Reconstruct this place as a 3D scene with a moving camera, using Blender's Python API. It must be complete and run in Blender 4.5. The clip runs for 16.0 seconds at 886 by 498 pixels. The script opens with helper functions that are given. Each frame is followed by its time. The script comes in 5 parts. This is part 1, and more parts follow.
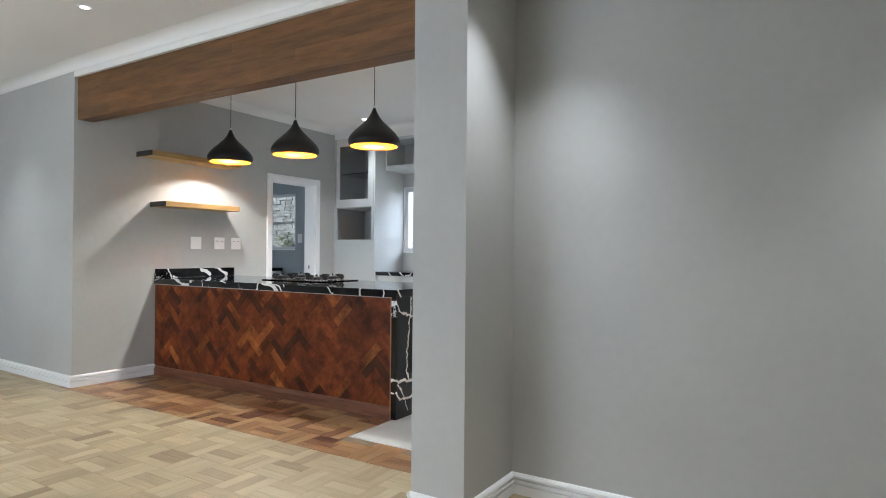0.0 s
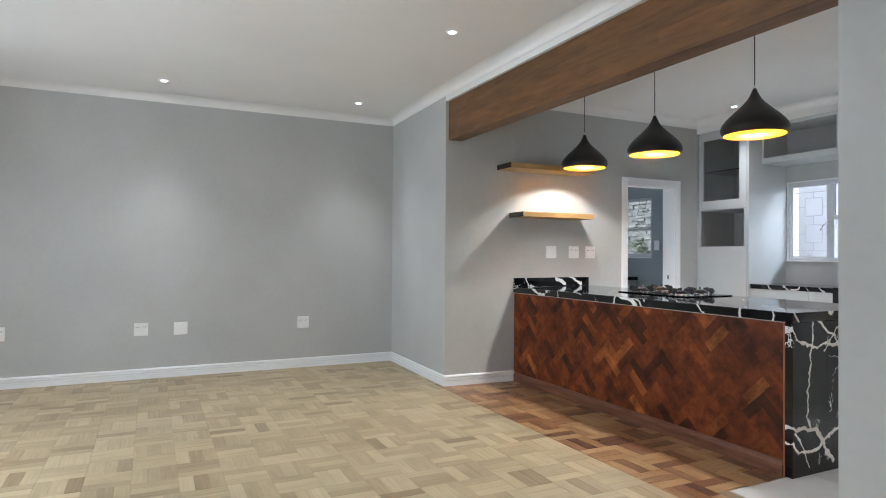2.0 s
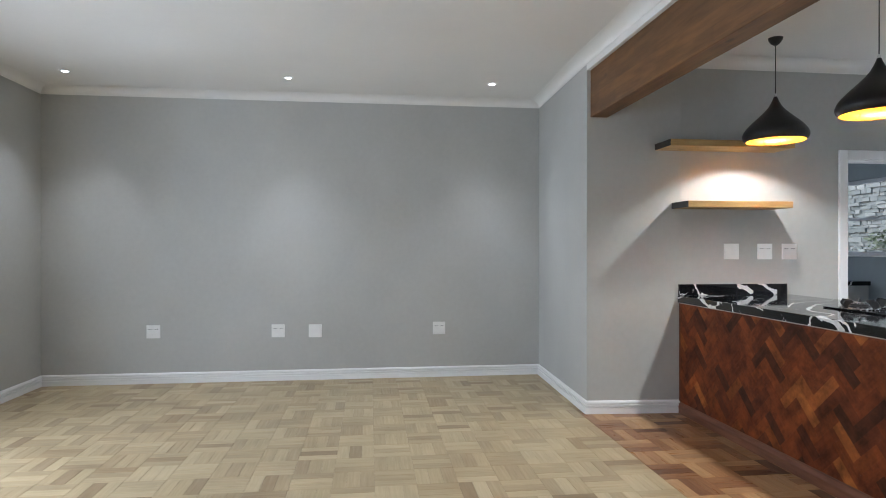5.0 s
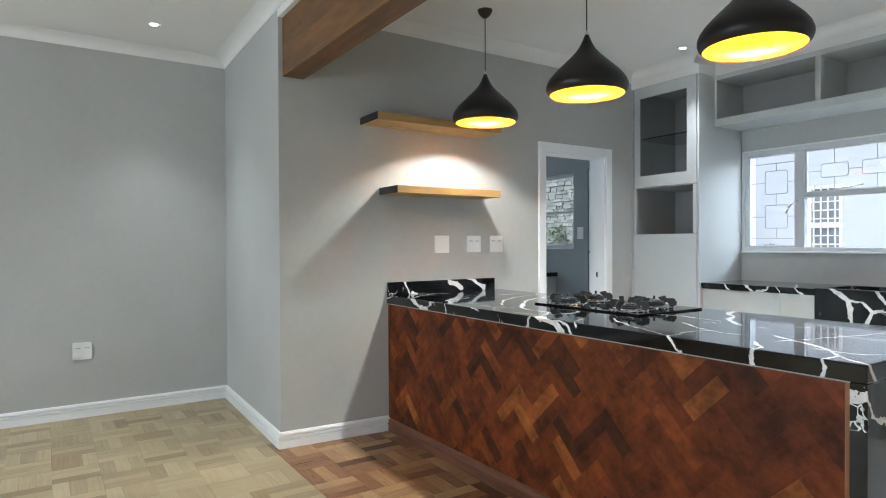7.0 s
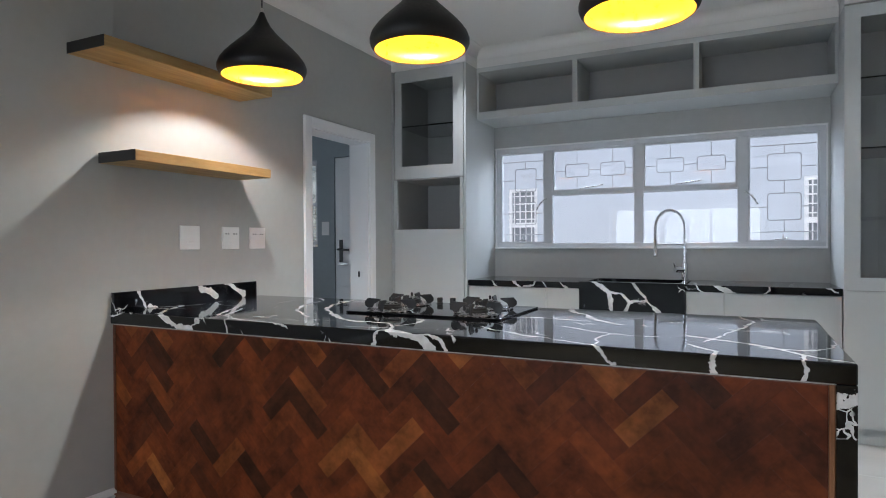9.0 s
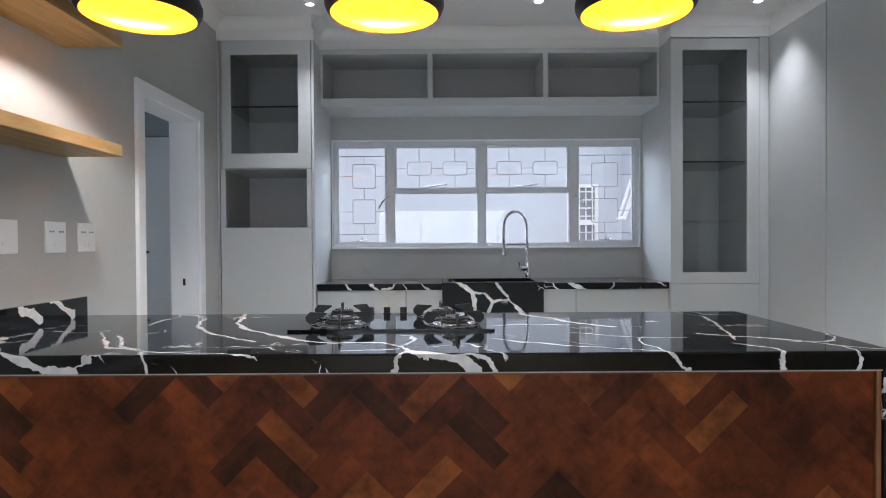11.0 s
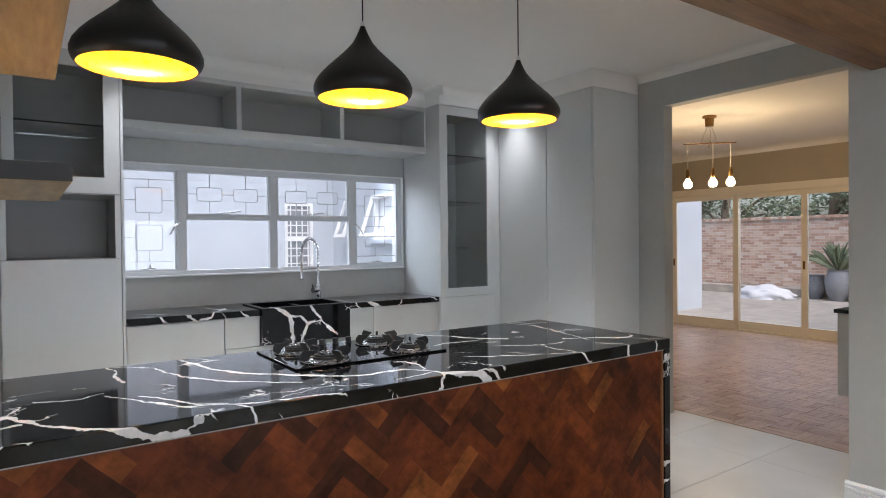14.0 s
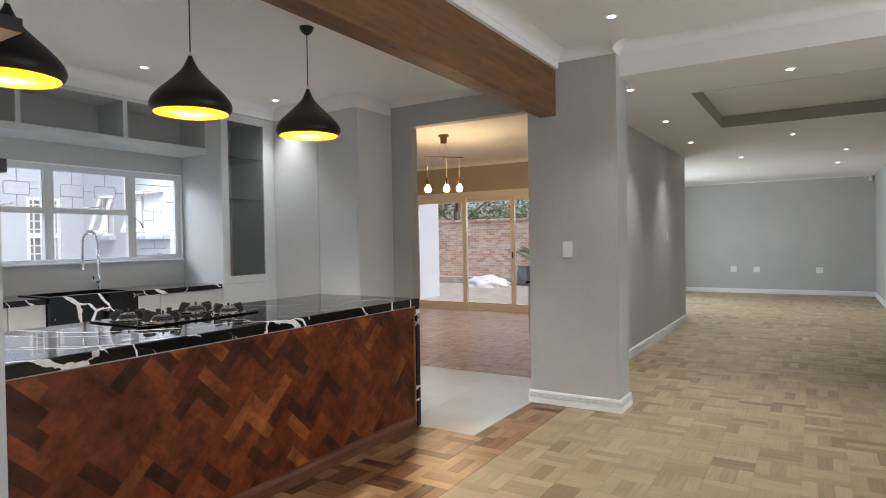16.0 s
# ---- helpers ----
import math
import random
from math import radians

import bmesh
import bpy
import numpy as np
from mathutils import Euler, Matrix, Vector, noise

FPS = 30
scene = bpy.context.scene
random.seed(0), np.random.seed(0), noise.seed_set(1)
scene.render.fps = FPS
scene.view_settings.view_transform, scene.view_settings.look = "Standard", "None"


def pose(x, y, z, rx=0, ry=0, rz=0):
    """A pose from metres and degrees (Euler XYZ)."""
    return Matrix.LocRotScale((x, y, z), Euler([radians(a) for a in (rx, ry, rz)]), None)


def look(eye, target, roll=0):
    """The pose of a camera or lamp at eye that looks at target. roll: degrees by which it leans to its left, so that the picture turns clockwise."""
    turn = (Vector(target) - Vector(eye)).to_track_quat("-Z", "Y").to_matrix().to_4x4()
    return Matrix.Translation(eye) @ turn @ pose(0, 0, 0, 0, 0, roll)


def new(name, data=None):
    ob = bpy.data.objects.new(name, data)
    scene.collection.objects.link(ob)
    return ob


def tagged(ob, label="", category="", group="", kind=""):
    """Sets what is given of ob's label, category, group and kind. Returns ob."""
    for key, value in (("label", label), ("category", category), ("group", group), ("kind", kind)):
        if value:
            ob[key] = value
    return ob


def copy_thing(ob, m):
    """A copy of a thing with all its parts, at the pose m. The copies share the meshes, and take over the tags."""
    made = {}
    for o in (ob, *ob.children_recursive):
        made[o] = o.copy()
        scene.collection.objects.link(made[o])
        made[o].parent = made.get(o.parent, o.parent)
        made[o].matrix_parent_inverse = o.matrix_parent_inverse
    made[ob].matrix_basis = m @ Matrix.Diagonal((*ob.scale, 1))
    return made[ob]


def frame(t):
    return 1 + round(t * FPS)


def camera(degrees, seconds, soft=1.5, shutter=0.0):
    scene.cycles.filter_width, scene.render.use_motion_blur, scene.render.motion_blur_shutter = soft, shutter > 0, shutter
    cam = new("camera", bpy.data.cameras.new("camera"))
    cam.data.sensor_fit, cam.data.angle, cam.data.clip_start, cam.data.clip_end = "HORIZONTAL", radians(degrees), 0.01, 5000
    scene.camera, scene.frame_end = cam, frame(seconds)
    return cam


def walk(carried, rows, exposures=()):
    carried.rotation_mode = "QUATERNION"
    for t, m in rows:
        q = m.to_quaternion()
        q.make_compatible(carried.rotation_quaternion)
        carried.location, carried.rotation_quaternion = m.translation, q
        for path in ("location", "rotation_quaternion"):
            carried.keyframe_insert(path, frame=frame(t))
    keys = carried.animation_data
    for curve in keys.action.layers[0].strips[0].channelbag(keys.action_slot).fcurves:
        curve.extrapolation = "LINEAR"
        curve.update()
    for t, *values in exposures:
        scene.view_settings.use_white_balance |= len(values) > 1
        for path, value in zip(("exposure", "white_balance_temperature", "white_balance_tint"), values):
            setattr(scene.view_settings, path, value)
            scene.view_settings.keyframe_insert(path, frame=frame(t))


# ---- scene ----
cam = camera(72.5, 16.0, soft=1.0)
PATH = [
    (0, (0.418, 0.057, 1.213), (-0.641, 1.753, 1.224), 0.47),
    (0.5, (0.300, 0.129, 1.217), (-0.978, 1.667, 1.229), 0.38),
    (1, (0.177, 0.166, 1.232), (-1.283, 1.533, 1.245), 0.48),
    (1.5, (0.094, 0.218, 1.253), (-1.546, 1.363, 1.269), 0.51),
    (2, (0.056, 0.299, 1.256), (-1.745, 1.168, 1.275), 0.35),
    (2.5, (-0.015, 0.368, 1.282), (-1.928, 0.952, 1.301), 0.33),
    (3, (-0.066, 0.497, 1.297), (-2.039, 0.824, 1.323), 0.42),
    (5.5, (-0.702, 1.272, 1.317), (-2.688, 1.510, 1.314), 0.02),
    (6, (-0.910, 1.412, 1.316), (-2.838, 1.943, 1.304), -0.27),
    (6.5, (-1.120, 1.539, 1.287), (-2.941, 2.367, 1.275), -0.26),
    (7, (-1.386, 1.595, 1.295), (-3.056, 2.695, 1.277), -0.28),
    (7.5, (-1.629, 1.623, 1.251), (-3.118, 2.958, 1.243), -0.39),
    (8, (-1.890, 1.660, 1.227), (-3.177, 3.191, 1.217), -0.30),
    (8.5, (-2.155, 1.691, 1.255), (-3.230, 3.378, 1.237), -0.24),
    (9, (-2.433, 1.716, 1.253), (-3.319, 3.509, 1.234), -0.28),
    (11.5, (-3.762, 1.854, 1.265), (-3.508, 3.837, 1.238), -0.36),
    (12, (-4.035, 1.890, 1.279), (-3.522, 3.823, 1.256), -0.37),
    (12.5, (-4.245, 1.905, 1.356), (-3.521, 3.769, 1.326), -0.34),
    (13, (-4.476, 1.870, 1.417), (-3.601, 3.668, 1.386), -0.51),
    (13.5, (-4.721, 1.782, 1.472), (-3.685, 3.492, 1.435), -0.48),
    (14, (-4.957, 1.635, 1.462), (-3.818, 3.278, 1.436), -0.58),
    (14.5, (-5.259, 1.484, 1.446), (-4.022, 3.056, 1.427), -0.58),
    (15, (-5.543, 1.350, 1.457), (-4.150, 2.784, 1.434), -0.67),
    (15.5, (-5.724, 1.216, 1.413), (-4.173, 2.477, 1.389), -0.80),
    (16, (-5.869, 1.072, 1.365), (-4.167, 2.122, 1.335), -0.93),
]
# seconds, stops, kelvin, tint
EXPOSURES = [(0.0, 0.78, 6150.0, 10.0), (2.0, 0.74, 6150.0, 11.0), (3.0, 0.64, 5780.0, 12.5), (5.5, 0.60, 6050.0, 10.5), (7.0, 0.78, 6080.0, 6.0), (8.0, 0.16, 6050.0, 8.0), (9.0, 0.20, 6050.0, 11.0), (12.5, 0.25, 6200.0, 13.0), (14.5, 0.4, 6350.0, 13.0), (16.0, 0.5, 6550.0, 13.0)]
SKY, SUN = 0.14, 2.2
SPOT_POWER, EAST_SPOT_POWER, KITCHEN_SPOT_POWER, PENDANT_POWER, BULB_POWER = 37.0, 43.0, 42.0, 31.0, 10.5
walk(cam, [(t, look(eye, target, roll)) for t, eye, target, roll in PATH], exposures=EXPOSURES)

# ---- daylight ----
world = bpy.data.worlds.new("sky")
scene.world = world
world.use_nodes = True
wn = world.node_tree
sky = wn.nodes.new("ShaderNodeTexSky")
sky.sky_type = "NISHITA"
sky.sun_disc = False
sky.sun_elevation, sky.sun_rotation = radians(50), radians(200)
sky.air_density, sky.dust_density = 1.0, 3.0
wn.links.new(sky.outputs[0], wn.nodes["Background"].inputs[0])
wn.nodes["Background"].inputs[1].default_value = SKY

sun_data = bpy.data.lights.new("sun", "SUN")
sun_data.energy, sun_data.angle, sun_data.color = SUN, radians(40), (0.96, 0.98, 1.0)
sun = new("sun", sun_data)
sun.matrix_world = look((-8, -14, 30), (3, 2, 0))

# lamps added for window sky light: centre, way in, width, height, power
for at, way, wide, high, power in (
        ((-3.54, -2.20, 1.29), (0, 1, 0.05), 2.9, 1.35, 42.0),
        ((7.10, 4.47, 1.2), (0, -1, -0.05), 2.9, 1.9, 65.0),
        # extra lamp at an opening added unseen in the scullery's west wall
        ((-7.86, 3.8, 1.6), (1, 0, -0.05), 1.0, 1.2, 9.0),
        # two lamps hung out of view above the kitchen window and sliding doors
        ((-3.14, 8.7, 3.05), (0, -3.2, -1.6), 3.4, 0.8, 125.0),
        ((6.1, 6.2, 3.3), (-3.6, 0, -3.0), 3.4, 0.8, 70.0)):
    ld = bpy.data.lights.new("sky_fill_lamp", "AREA")
    ld.shape, ld.size, ld.size_y, ld.energy, ld.color = "RECTANGLE", wide, high, power, (0.80, 0.90, 1.0)
    new("sky_fill_lamp", ld).matrix_world = look(at, Vector(at) + Vector(way))


# ---- mesh helpers ----
def part(name, bm, material, parent=None, label="", smooth=False):
    """Links a bmesh, given in world places, as one mesh object under a thing or part."""
    root = parent
    while root is not None and root.parent is not None:
        root = root.parent
    if root is not None:
        bm.transform(Matrix.Translation(-root.location))
    me = bpy.data.meshes.new(name)
    bm.to_mesh(me)
    bm.free()
    me.materials.append(material)
    if smooth:
        for p in me.polygons:
            p.use_smooth = True
        me.set_sharp_from_angle(angle=radians(40))
    ob = new(name, me)
    ob.parent = parent
    if label:
        tagged(ob, label)
    return ob


def thing(name, at, label, category, group="", kind=""):
    ob = new(name)
    ob.empty_display_size = 0.05
    ob.location = at
    return tagged(ob, label, category, group, kind)


def add_box(bm, x0, x1, y0, y1, z0, z1):
    m = Matrix.Translation(((x0 + x1) / 2, (y0 + y1) / 2, (z0 + z1) / 2)) @ Matrix.Diagonal((abs(x1 - x0), abs(y1 - y0), abs(z1 - z0), 1))
    return bmesh.ops.create_cube(bm, size=1, matrix=m)["verts"]


def boxes(*rows, bevel=0.0, segments=2):
    bm = bmesh.new()
    for r in rows:
        add_box(bm, *r)
    if bevel:
        bmesh.ops.bevel(bm, geom=bm.edges[:], offset=bevel, segments=segments, affect="EDGES", profile=0.5)
    return bm


def lathe(profile, at, steps=40, cap=False):
    """A surface of revolution: rows of (radius, height) about the upright axis through at."""
    bm = bmesh.new()
    rings = []
    for r, z in profile:
        rings.append([bm.verts.new((at[0] + r * math.cos(a), at[1] + r * math.sin(a), at[2] + z))
                      for a in (2 * math.pi * k / steps for k in range(steps))])
    for lo, hi in zip(rings, rings[1:]):
        for k in range(steps):
            bm.faces.new((lo[k], lo[(k + 1) % steps], hi[(k + 1) % steps], hi[k]))
    if cap:
        bm.faces.new(list(reversed(rings[0])))
        bm.faces.new(rings[-1])
    bmesh.ops.recalc_face_normals(bm, faces=bm.faces[:])
    return bm


def tube(points, radius, steps=10, closed=False, bm=None):
    """A round bar along points."""
    bm = bm or bmesh.new()
    pts = [Vector(p) for p in points]
    n = len(pts)
    rings, up = [], None
    for i, p in enumerate(pts):
        a = pts[(i - 1) % n] if closed or i else p
        b = pts[(i + 1) % n] if closed or i < n - 1 else p
        d = (b - a).normalized()
        if up is None:
            up = d.orthogonal().normalized()
        up = (up - d * up.dot(d)).normalized()
        side = d.cross(up)
        rings.append([bm.verts.new(p + radius * (math.cos(t) * up + math.sin(t) * side))
                      for t in (2 * math.pi * k / steps for k in range(steps))])
    pairs = list(zip(rings, rings[1:])) + ([(rings[-1], rings[0])] if closed else [])
    for lo, hi in pairs:
        for k in range(steps):
            bm.faces.new((lo[k], lo[(k + 1) % steps], hi[(k + 1) % steps], hi[k]))
    if not closed:
        bm.faces.new(list(reversed(rings[0])))
        bm.faces.new(rings[-1])
    bmesh.ops.recalc_face_normals(bm, faces=bm.faces[:])
    return bm


def extrude_profile(profile, a, b, out, bm=None):
    """Runs a moulding from a to b (x, y); profile rows of (distance off the wall, height); out: the way off the wall."""
    bm = bm or bmesh.new()
    ends = []
    for p in (a, b):
        ends.append([bm.verts.new((p[0] + out[0] * d, p[1] + out[1] * d, z)) for d, z in profile])
    n = len(profile)
    for k in range(n):
        bm.faces.new((ends[0][k], ends[0][(k + 1) % n], ends[1][(k + 1) % n], ends[1][k]))
    bm.faces.new(ends[0])
    bm.faces.new(list(reversed(ends[1])))
    bmesh.ops.recalc_face_normals(bm, faces=bm.faces[:])
    return bm


def wall_with_holes(axis, at, thick, lo, hi, z0, z1, holes):
    """A wall in the plane axis = at .. at + thick, from lo to hi along the other axis, with holes (lo, hi, z0, z1) through it."""
    cuts = sorted({lo, hi, *(v for h in holes for v in h[:2])})
    rows = []
    for a, b in zip(cuts, cuts[1:]):
        mid = (a + b) / 2
        spans, z = [], z0
        for h in sorted((h for h in holes if h[0] < mid < h[1]), key=lambda h: h[2]):
            if h[2] > z:
                spans.append((z, h[2]))
            z = h[3]
        if z < z1:
            spans.append((z, z1))
        for s in spans:
            rows.append((at, at + thick, a, b, *s) if axis == "x" else (a, b, at, at + thick, *s))
    bm = boxes(*rows)
    bmesh.ops.remove_doubles(bm, verts=bm.verts[:], dist=0.0005)
    return bm


# ---- materials ----
def material(name):
    m = bpy.data.materials.new(name)
    m.use_nodes = True
    nt = m.node_tree
    return m, nt, nt.nodes["Principled BSDF"]


def node(nt, kind, **props):
    n = nt.nodes.new(kind)
    for k, v in props.items():
        if k == "blend":
            n.blend_type = v
        elif k == "data":
            n.data_type = v
        elif k == "op":
            n.operation = v
        elif k == "feature":
            n.feature = v
        elif k == "dims":
            n.noise_dimensions = v
    return n


def math_node(nt, op, a, b=None, clamp=False):
    n = nt.nodes.new("ShaderNodeMath")
    n.operation, n.use_clamp = op, clamp
    for k, v in enumerate((a, b)):
        if v is None:
            continue
        if isinstance(v, (int, float)):
            n.inputs[k].default_value = v
        else:
            nt.links.new(v, n.inputs[k])
    return n.outputs[0]


def ramp(nt, value, stops, mode="LINEAR"):
    n = nt.nodes.new("ShaderNodeValToRGB")
    n.color_ramp.interpolation = mode
    el = n.color_ramp.elements
    while len(el) < len(stops):
        el.new(0.5)
    for e, (p, c) in zip(el, stops):
        e.position = p
        e.color = (*c, 1) if len(c) == 3 else (c[0], c[0], c[0], 1)
    nt.links.new(value, n.inputs[0])
    return n.outputs[0]


def noise_node(nt, vector, scale, detail=4.0, rough=0.5, w=None):
    n = nt.nodes.new("ShaderNodeTexNoise")
    n.inputs["Scale"].default_value, n.inputs["Detail"].default_value, n.inputs["Roughness"].default_value = scale, detail, rough
    if w is not None:
        n.noise_dimensions = "4D"
        nt.links.new(w, n.inputs["W"])
    nt.links.new(vector, n.inputs["Vector"])
    return n


def mix(nt, fac, a, b, blend="MIX"):
    n = nt.nodes.new("ShaderNodeMix")
    n.data_type, n.blend_type = "RGBA", blend
    for k, v in ((0, fac), (6, a), (7, b)):
        if isinstance(v, (int, float)):
            n.inputs[k].default_value = v
        elif isinstance(v, tuple):
            n.inputs[k].default_value = (*v, 1)
        else:
            nt.links.new(v, n.inputs[k])
    return n.outputs[2]


def bump(nt, bsdf, height, strength, distance):
    n = nt.nodes.new("ShaderNodeBump")
    n.inputs["Strength"].default_value, n.inputs["Distance"].default_value = strength, distance
    nt.links.new(height, n.inputs["Height"])
    nt.links.new(n.outputs[0], bsdf.inputs["Normal"])


def position(nt):
    return nt.nodes.new("ShaderNodeNewGeometry").outputs["Position"]


def stretched(nt, vector, scale):
    n = nt.nodes.new("ShaderNodeMapping")
    n.inputs["Scale"].default_value = scale
    nt.links.new(vector, n.inputs["Vector"])
    return n.outputs[0]


def paint(name, colour, rough=0.6, grain=350.0, depth=0.0006, vary=0.06):
    """Rolled wall paint or sprayed lacquer, with faint patches and orange-peel relief."""
    m, nt, p = material(name)
    at = position(nt)
    big = noise_node(nt, at, 1.3, 3).outputs[0]
    fine = noise_node(nt, at, 22.0, 5).outputs[0]
    both = math_node(nt, "ADD", math_node(nt, "MULTIPLY", big, 0.7), math_node(nt, "MULTIPLY", fine, 0.3))
    dark = tuple(c * (1 - vary) for c in colour)
    lite = tuple(min(1, c * (1 + vary)) for c in colour)
    nt.links.new(ramp(nt, both, [(0.35, dark), (0.65, lite)]), p.inputs["Base Color"])
    nt.links.new(ramp(nt, fine, [(0.3, (rough - 0.05,)), (0.7, (rough + 0.05,))]), p.inputs["Roughness"])
    bump(nt, p, noise_node(nt, at, grain, 3).outputs[0], 0.25, depth)
    return m


def random_value(nt):
    """One value a piece: the object's own, and the island's where pieces are joined."""
    a = nt.nodes.new("ShaderNodeObjectInfo").outputs["Random"]
    b = nt.nodes.new("ShaderNodeNewGeometry").outputs["Random Per Island"]
    return math_node(nt, "FRACT", math_node(nt, "ADD", a, b))


def block_wood(name, stops, rough=0.45, grain=0.35, coat=0.0, blotch=0.0, sheen=0.5):
    """Wooden blocks whose tint changes from piece to piece; the grain runs along u."""
    m, nt, p = material(name)
    rnd = random_value(nt)
    uv = nt.nodes.new("ShaderNodeTexCoord").outputs["UV"]
    w = math_node(nt, "MULTIPLY", rnd, 60.0)
    tint = ramp(nt, rnd, stops)
    streak = noise_node(nt, stretched(nt, uv, (4.0, 70.0, 1.0)), 1.0, 6, 0.6, w).outputs[0]
    pore = noise_node(nt, stretched(nt, uv, (25.0, 420.0, 1.0)), 1.0, 3, 0.5, w).outputs[0]
    patch = noise_node(nt, position(nt), 3.5, 4).outputs[0]
    g = math_node(nt, "ADD", math_node(nt, "MULTIPLY", streak, 0.7), math_node(nt, "MULTIPLY", pore, 0.3))
    shade = ramp(nt, g, [(0.3, (1 - grain,)), (0.7, (1 + grain * 0.35,))])
    col = mix(nt, 1.0, tint, shade, "MULTIPLY")
    col = mix(nt, 0.35 + blotch, col, ramp(nt, patch, [(0.3, (0.62,)), (0.7, (1.1,))]), "MULTIPLY")
    if blotch:
        stain = noise_node(nt, position(nt), 11.0, 6, 0.62).outputs[0]
        col = mix(nt, 0.85, col, ramp(nt, stain, [(0.34, (0.42, 0.36, 0.33)), (0.5, (0.97, 0.95, 0.94)), (0.66, (1.5, 1.42, 1.3))]), "MULTIPLY")
    nt.links.new(col, p.inputs["Base Color"])
    nt.links.new(ramp(nt, streak, [(0.3, (rough + 0.12,)), (0.7, (rough - 0.06,))]), p.inputs["Roughness"])
    p.inputs["Specular IOR Level"].default_value = sheen
    p.inputs["Coat Weight"].default_value = coat
    p.inputs["Coat Roughness"].default_value = 0.25
    bump(nt, p, g, 0.25, 0.0008)
    return m


def long_wood(name, dark, lite, along, rough=0.5, knots=True, strips=0.0):
    """Sawn timber with grain along one axis, knots and, if asked, glued strips of their own tint."""
    m, nt, p = material(name)
    at = position(nt)
    lengthwise = [0.12 if k == along else 1.0 for k in range(3)]
    v = stretched(nt, at, lengthwise)
    warp = noise_node(nt, v, 5.0, 3).outputs["Color"]
    wv = nt.nodes.new("ShaderNodeVectorMath")
    wv.operation = "MULTIPLY_ADD"
    nt.links.new(warp, wv.inputs[0])
    wv.inputs[1].default_value = (0.08, 0.08, 0.08)
    nt.links.new(v, wv.inputs[2])
    g = noise_node(nt, wv.outputs[0], 26.0, 7, 0.62).outputs[0]
    col = ramp(nt, g, [(0.28, dark), (0.5, tuple((a + b) / 2 for a, b in zip(dark, lite))), (0.75, lite)])
    if strips:
        br = nt.nodes.new("ShaderNodeTexBrick")
        swap = nt.nodes.new("ShaderNodeCombineXYZ")
        sep = nt.nodes.new("ShaderNodeSeparateXYZ")
        nt.links.new(at, sep.inputs[0])
        nt.links.new(sep.outputs[along], swap.inputs[0])
        nt.links.new(math_node(nt, "ADD", sep.outputs[2], math_node(nt, "MULTIPLY", sep.outputs[1 if along == 0 else 0], 0.9)), swap.inputs[1])
        nt.links.new(swap.outputs[0], br.inputs["Vector"])
        br.inputs["Color1"].default_value, br.inputs["Color2"].default_value, br.inputs["Mortar"].default_value = (0.7, 0.7, 0.7, 1), (1.15, 1.1, 1.05, 1), (0.6, 0.6, 0.6, 1)
        br.inputs["Scale"].default_value, br.inputs["Brick Width"].default_value, br.inputs["Row Height"].default_value = 1.0, 0.62, strips
        br.inputs["Mortar Size"].default_value = 0.0012
        col = mix(nt, 0.75, col, br.outputs[0], "MULTIPLY")
    if knots:
        vo = nt.nodes.new("ShaderNodeTexVoronoi")
        vo.inputs["Scale"].default_value = 3.6
        nt.links.new(stretched(nt, at, [0.55 if k == along else 1.3 for k in range(3)]), vo.inputs["Vector"])
        spot = ramp(nt, vo.outputs["Distance"], [(0.03, (0.3,)), (0.085, (1.0,))])
        col = mix(nt, 0.85, col, spot, "MULTIPLY")
    nt.links.new(col, p.inputs["Base Color"])
    p.inputs["Roughness"].default_value = rough
    bump(nt, p, g, 0.3, 0.0015)
    return m


class Veins:
    """Collects veins drawn over a plane: each a chain of straight runs that noise bends and frays."""

    def __init__(self, nt, flat, frayed):
        self.nt, self.at, self.fray, self.total = nt, flat, frayed, None

    def vector(self, op, a, b):
        n = self.nt.nodes.new("ShaderNodeVectorMath")
        n.operation = op
        for k, v in enumerate((a, b)):
            if isinstance(v, tuple):
                n.inputs[k].default_value = v
            elif v is not None:
                self.nt.links.new(v, n.inputs[k])
        return n

    def draw(self, width, *points):
        nt = self.nt
        if self.total is not None:
            # one vein after another, so that few values are held at a time
            step = self.vector("MULTIPLY_ADD", self.total, (1e-9, 1e-9, 0.0))
            nt.links.new(self.at, step.inputs[2])
            self.at = step.outputs[0]
        for a, b in zip(points, points[1:]):
            dx, dy = b[0] - a[0], b[1] - a[1]
            pa = self.vector("SUBTRACT", self.at, (a[0], a[1], 0.0)).outputs[0]
            along = self.vector("DOT_PRODUCT", pa, (dx, dy, 0.0)).outputs["Value"]
            share = math_node(nt, "MULTIPLY", along, 1.0 / (dx * dx + dy * dy), True)
            run = self.vector("SCALE", (dx, dy, 0.0), None)
            nt.links.new(share, run.inputs["Scale"])
            gap = self.vector("DISTANCE", pa, run.outputs[0]).outputs["Value"]
            gap = math_node(nt, "DIVIDE", gap, width)
            self.total = gap if self.total is None else math_node(nt, "MINIMUM", self.total, gap)

    def mask(self):
        return math_node(self.nt, "LESS_THAN", self.total, self.fray)


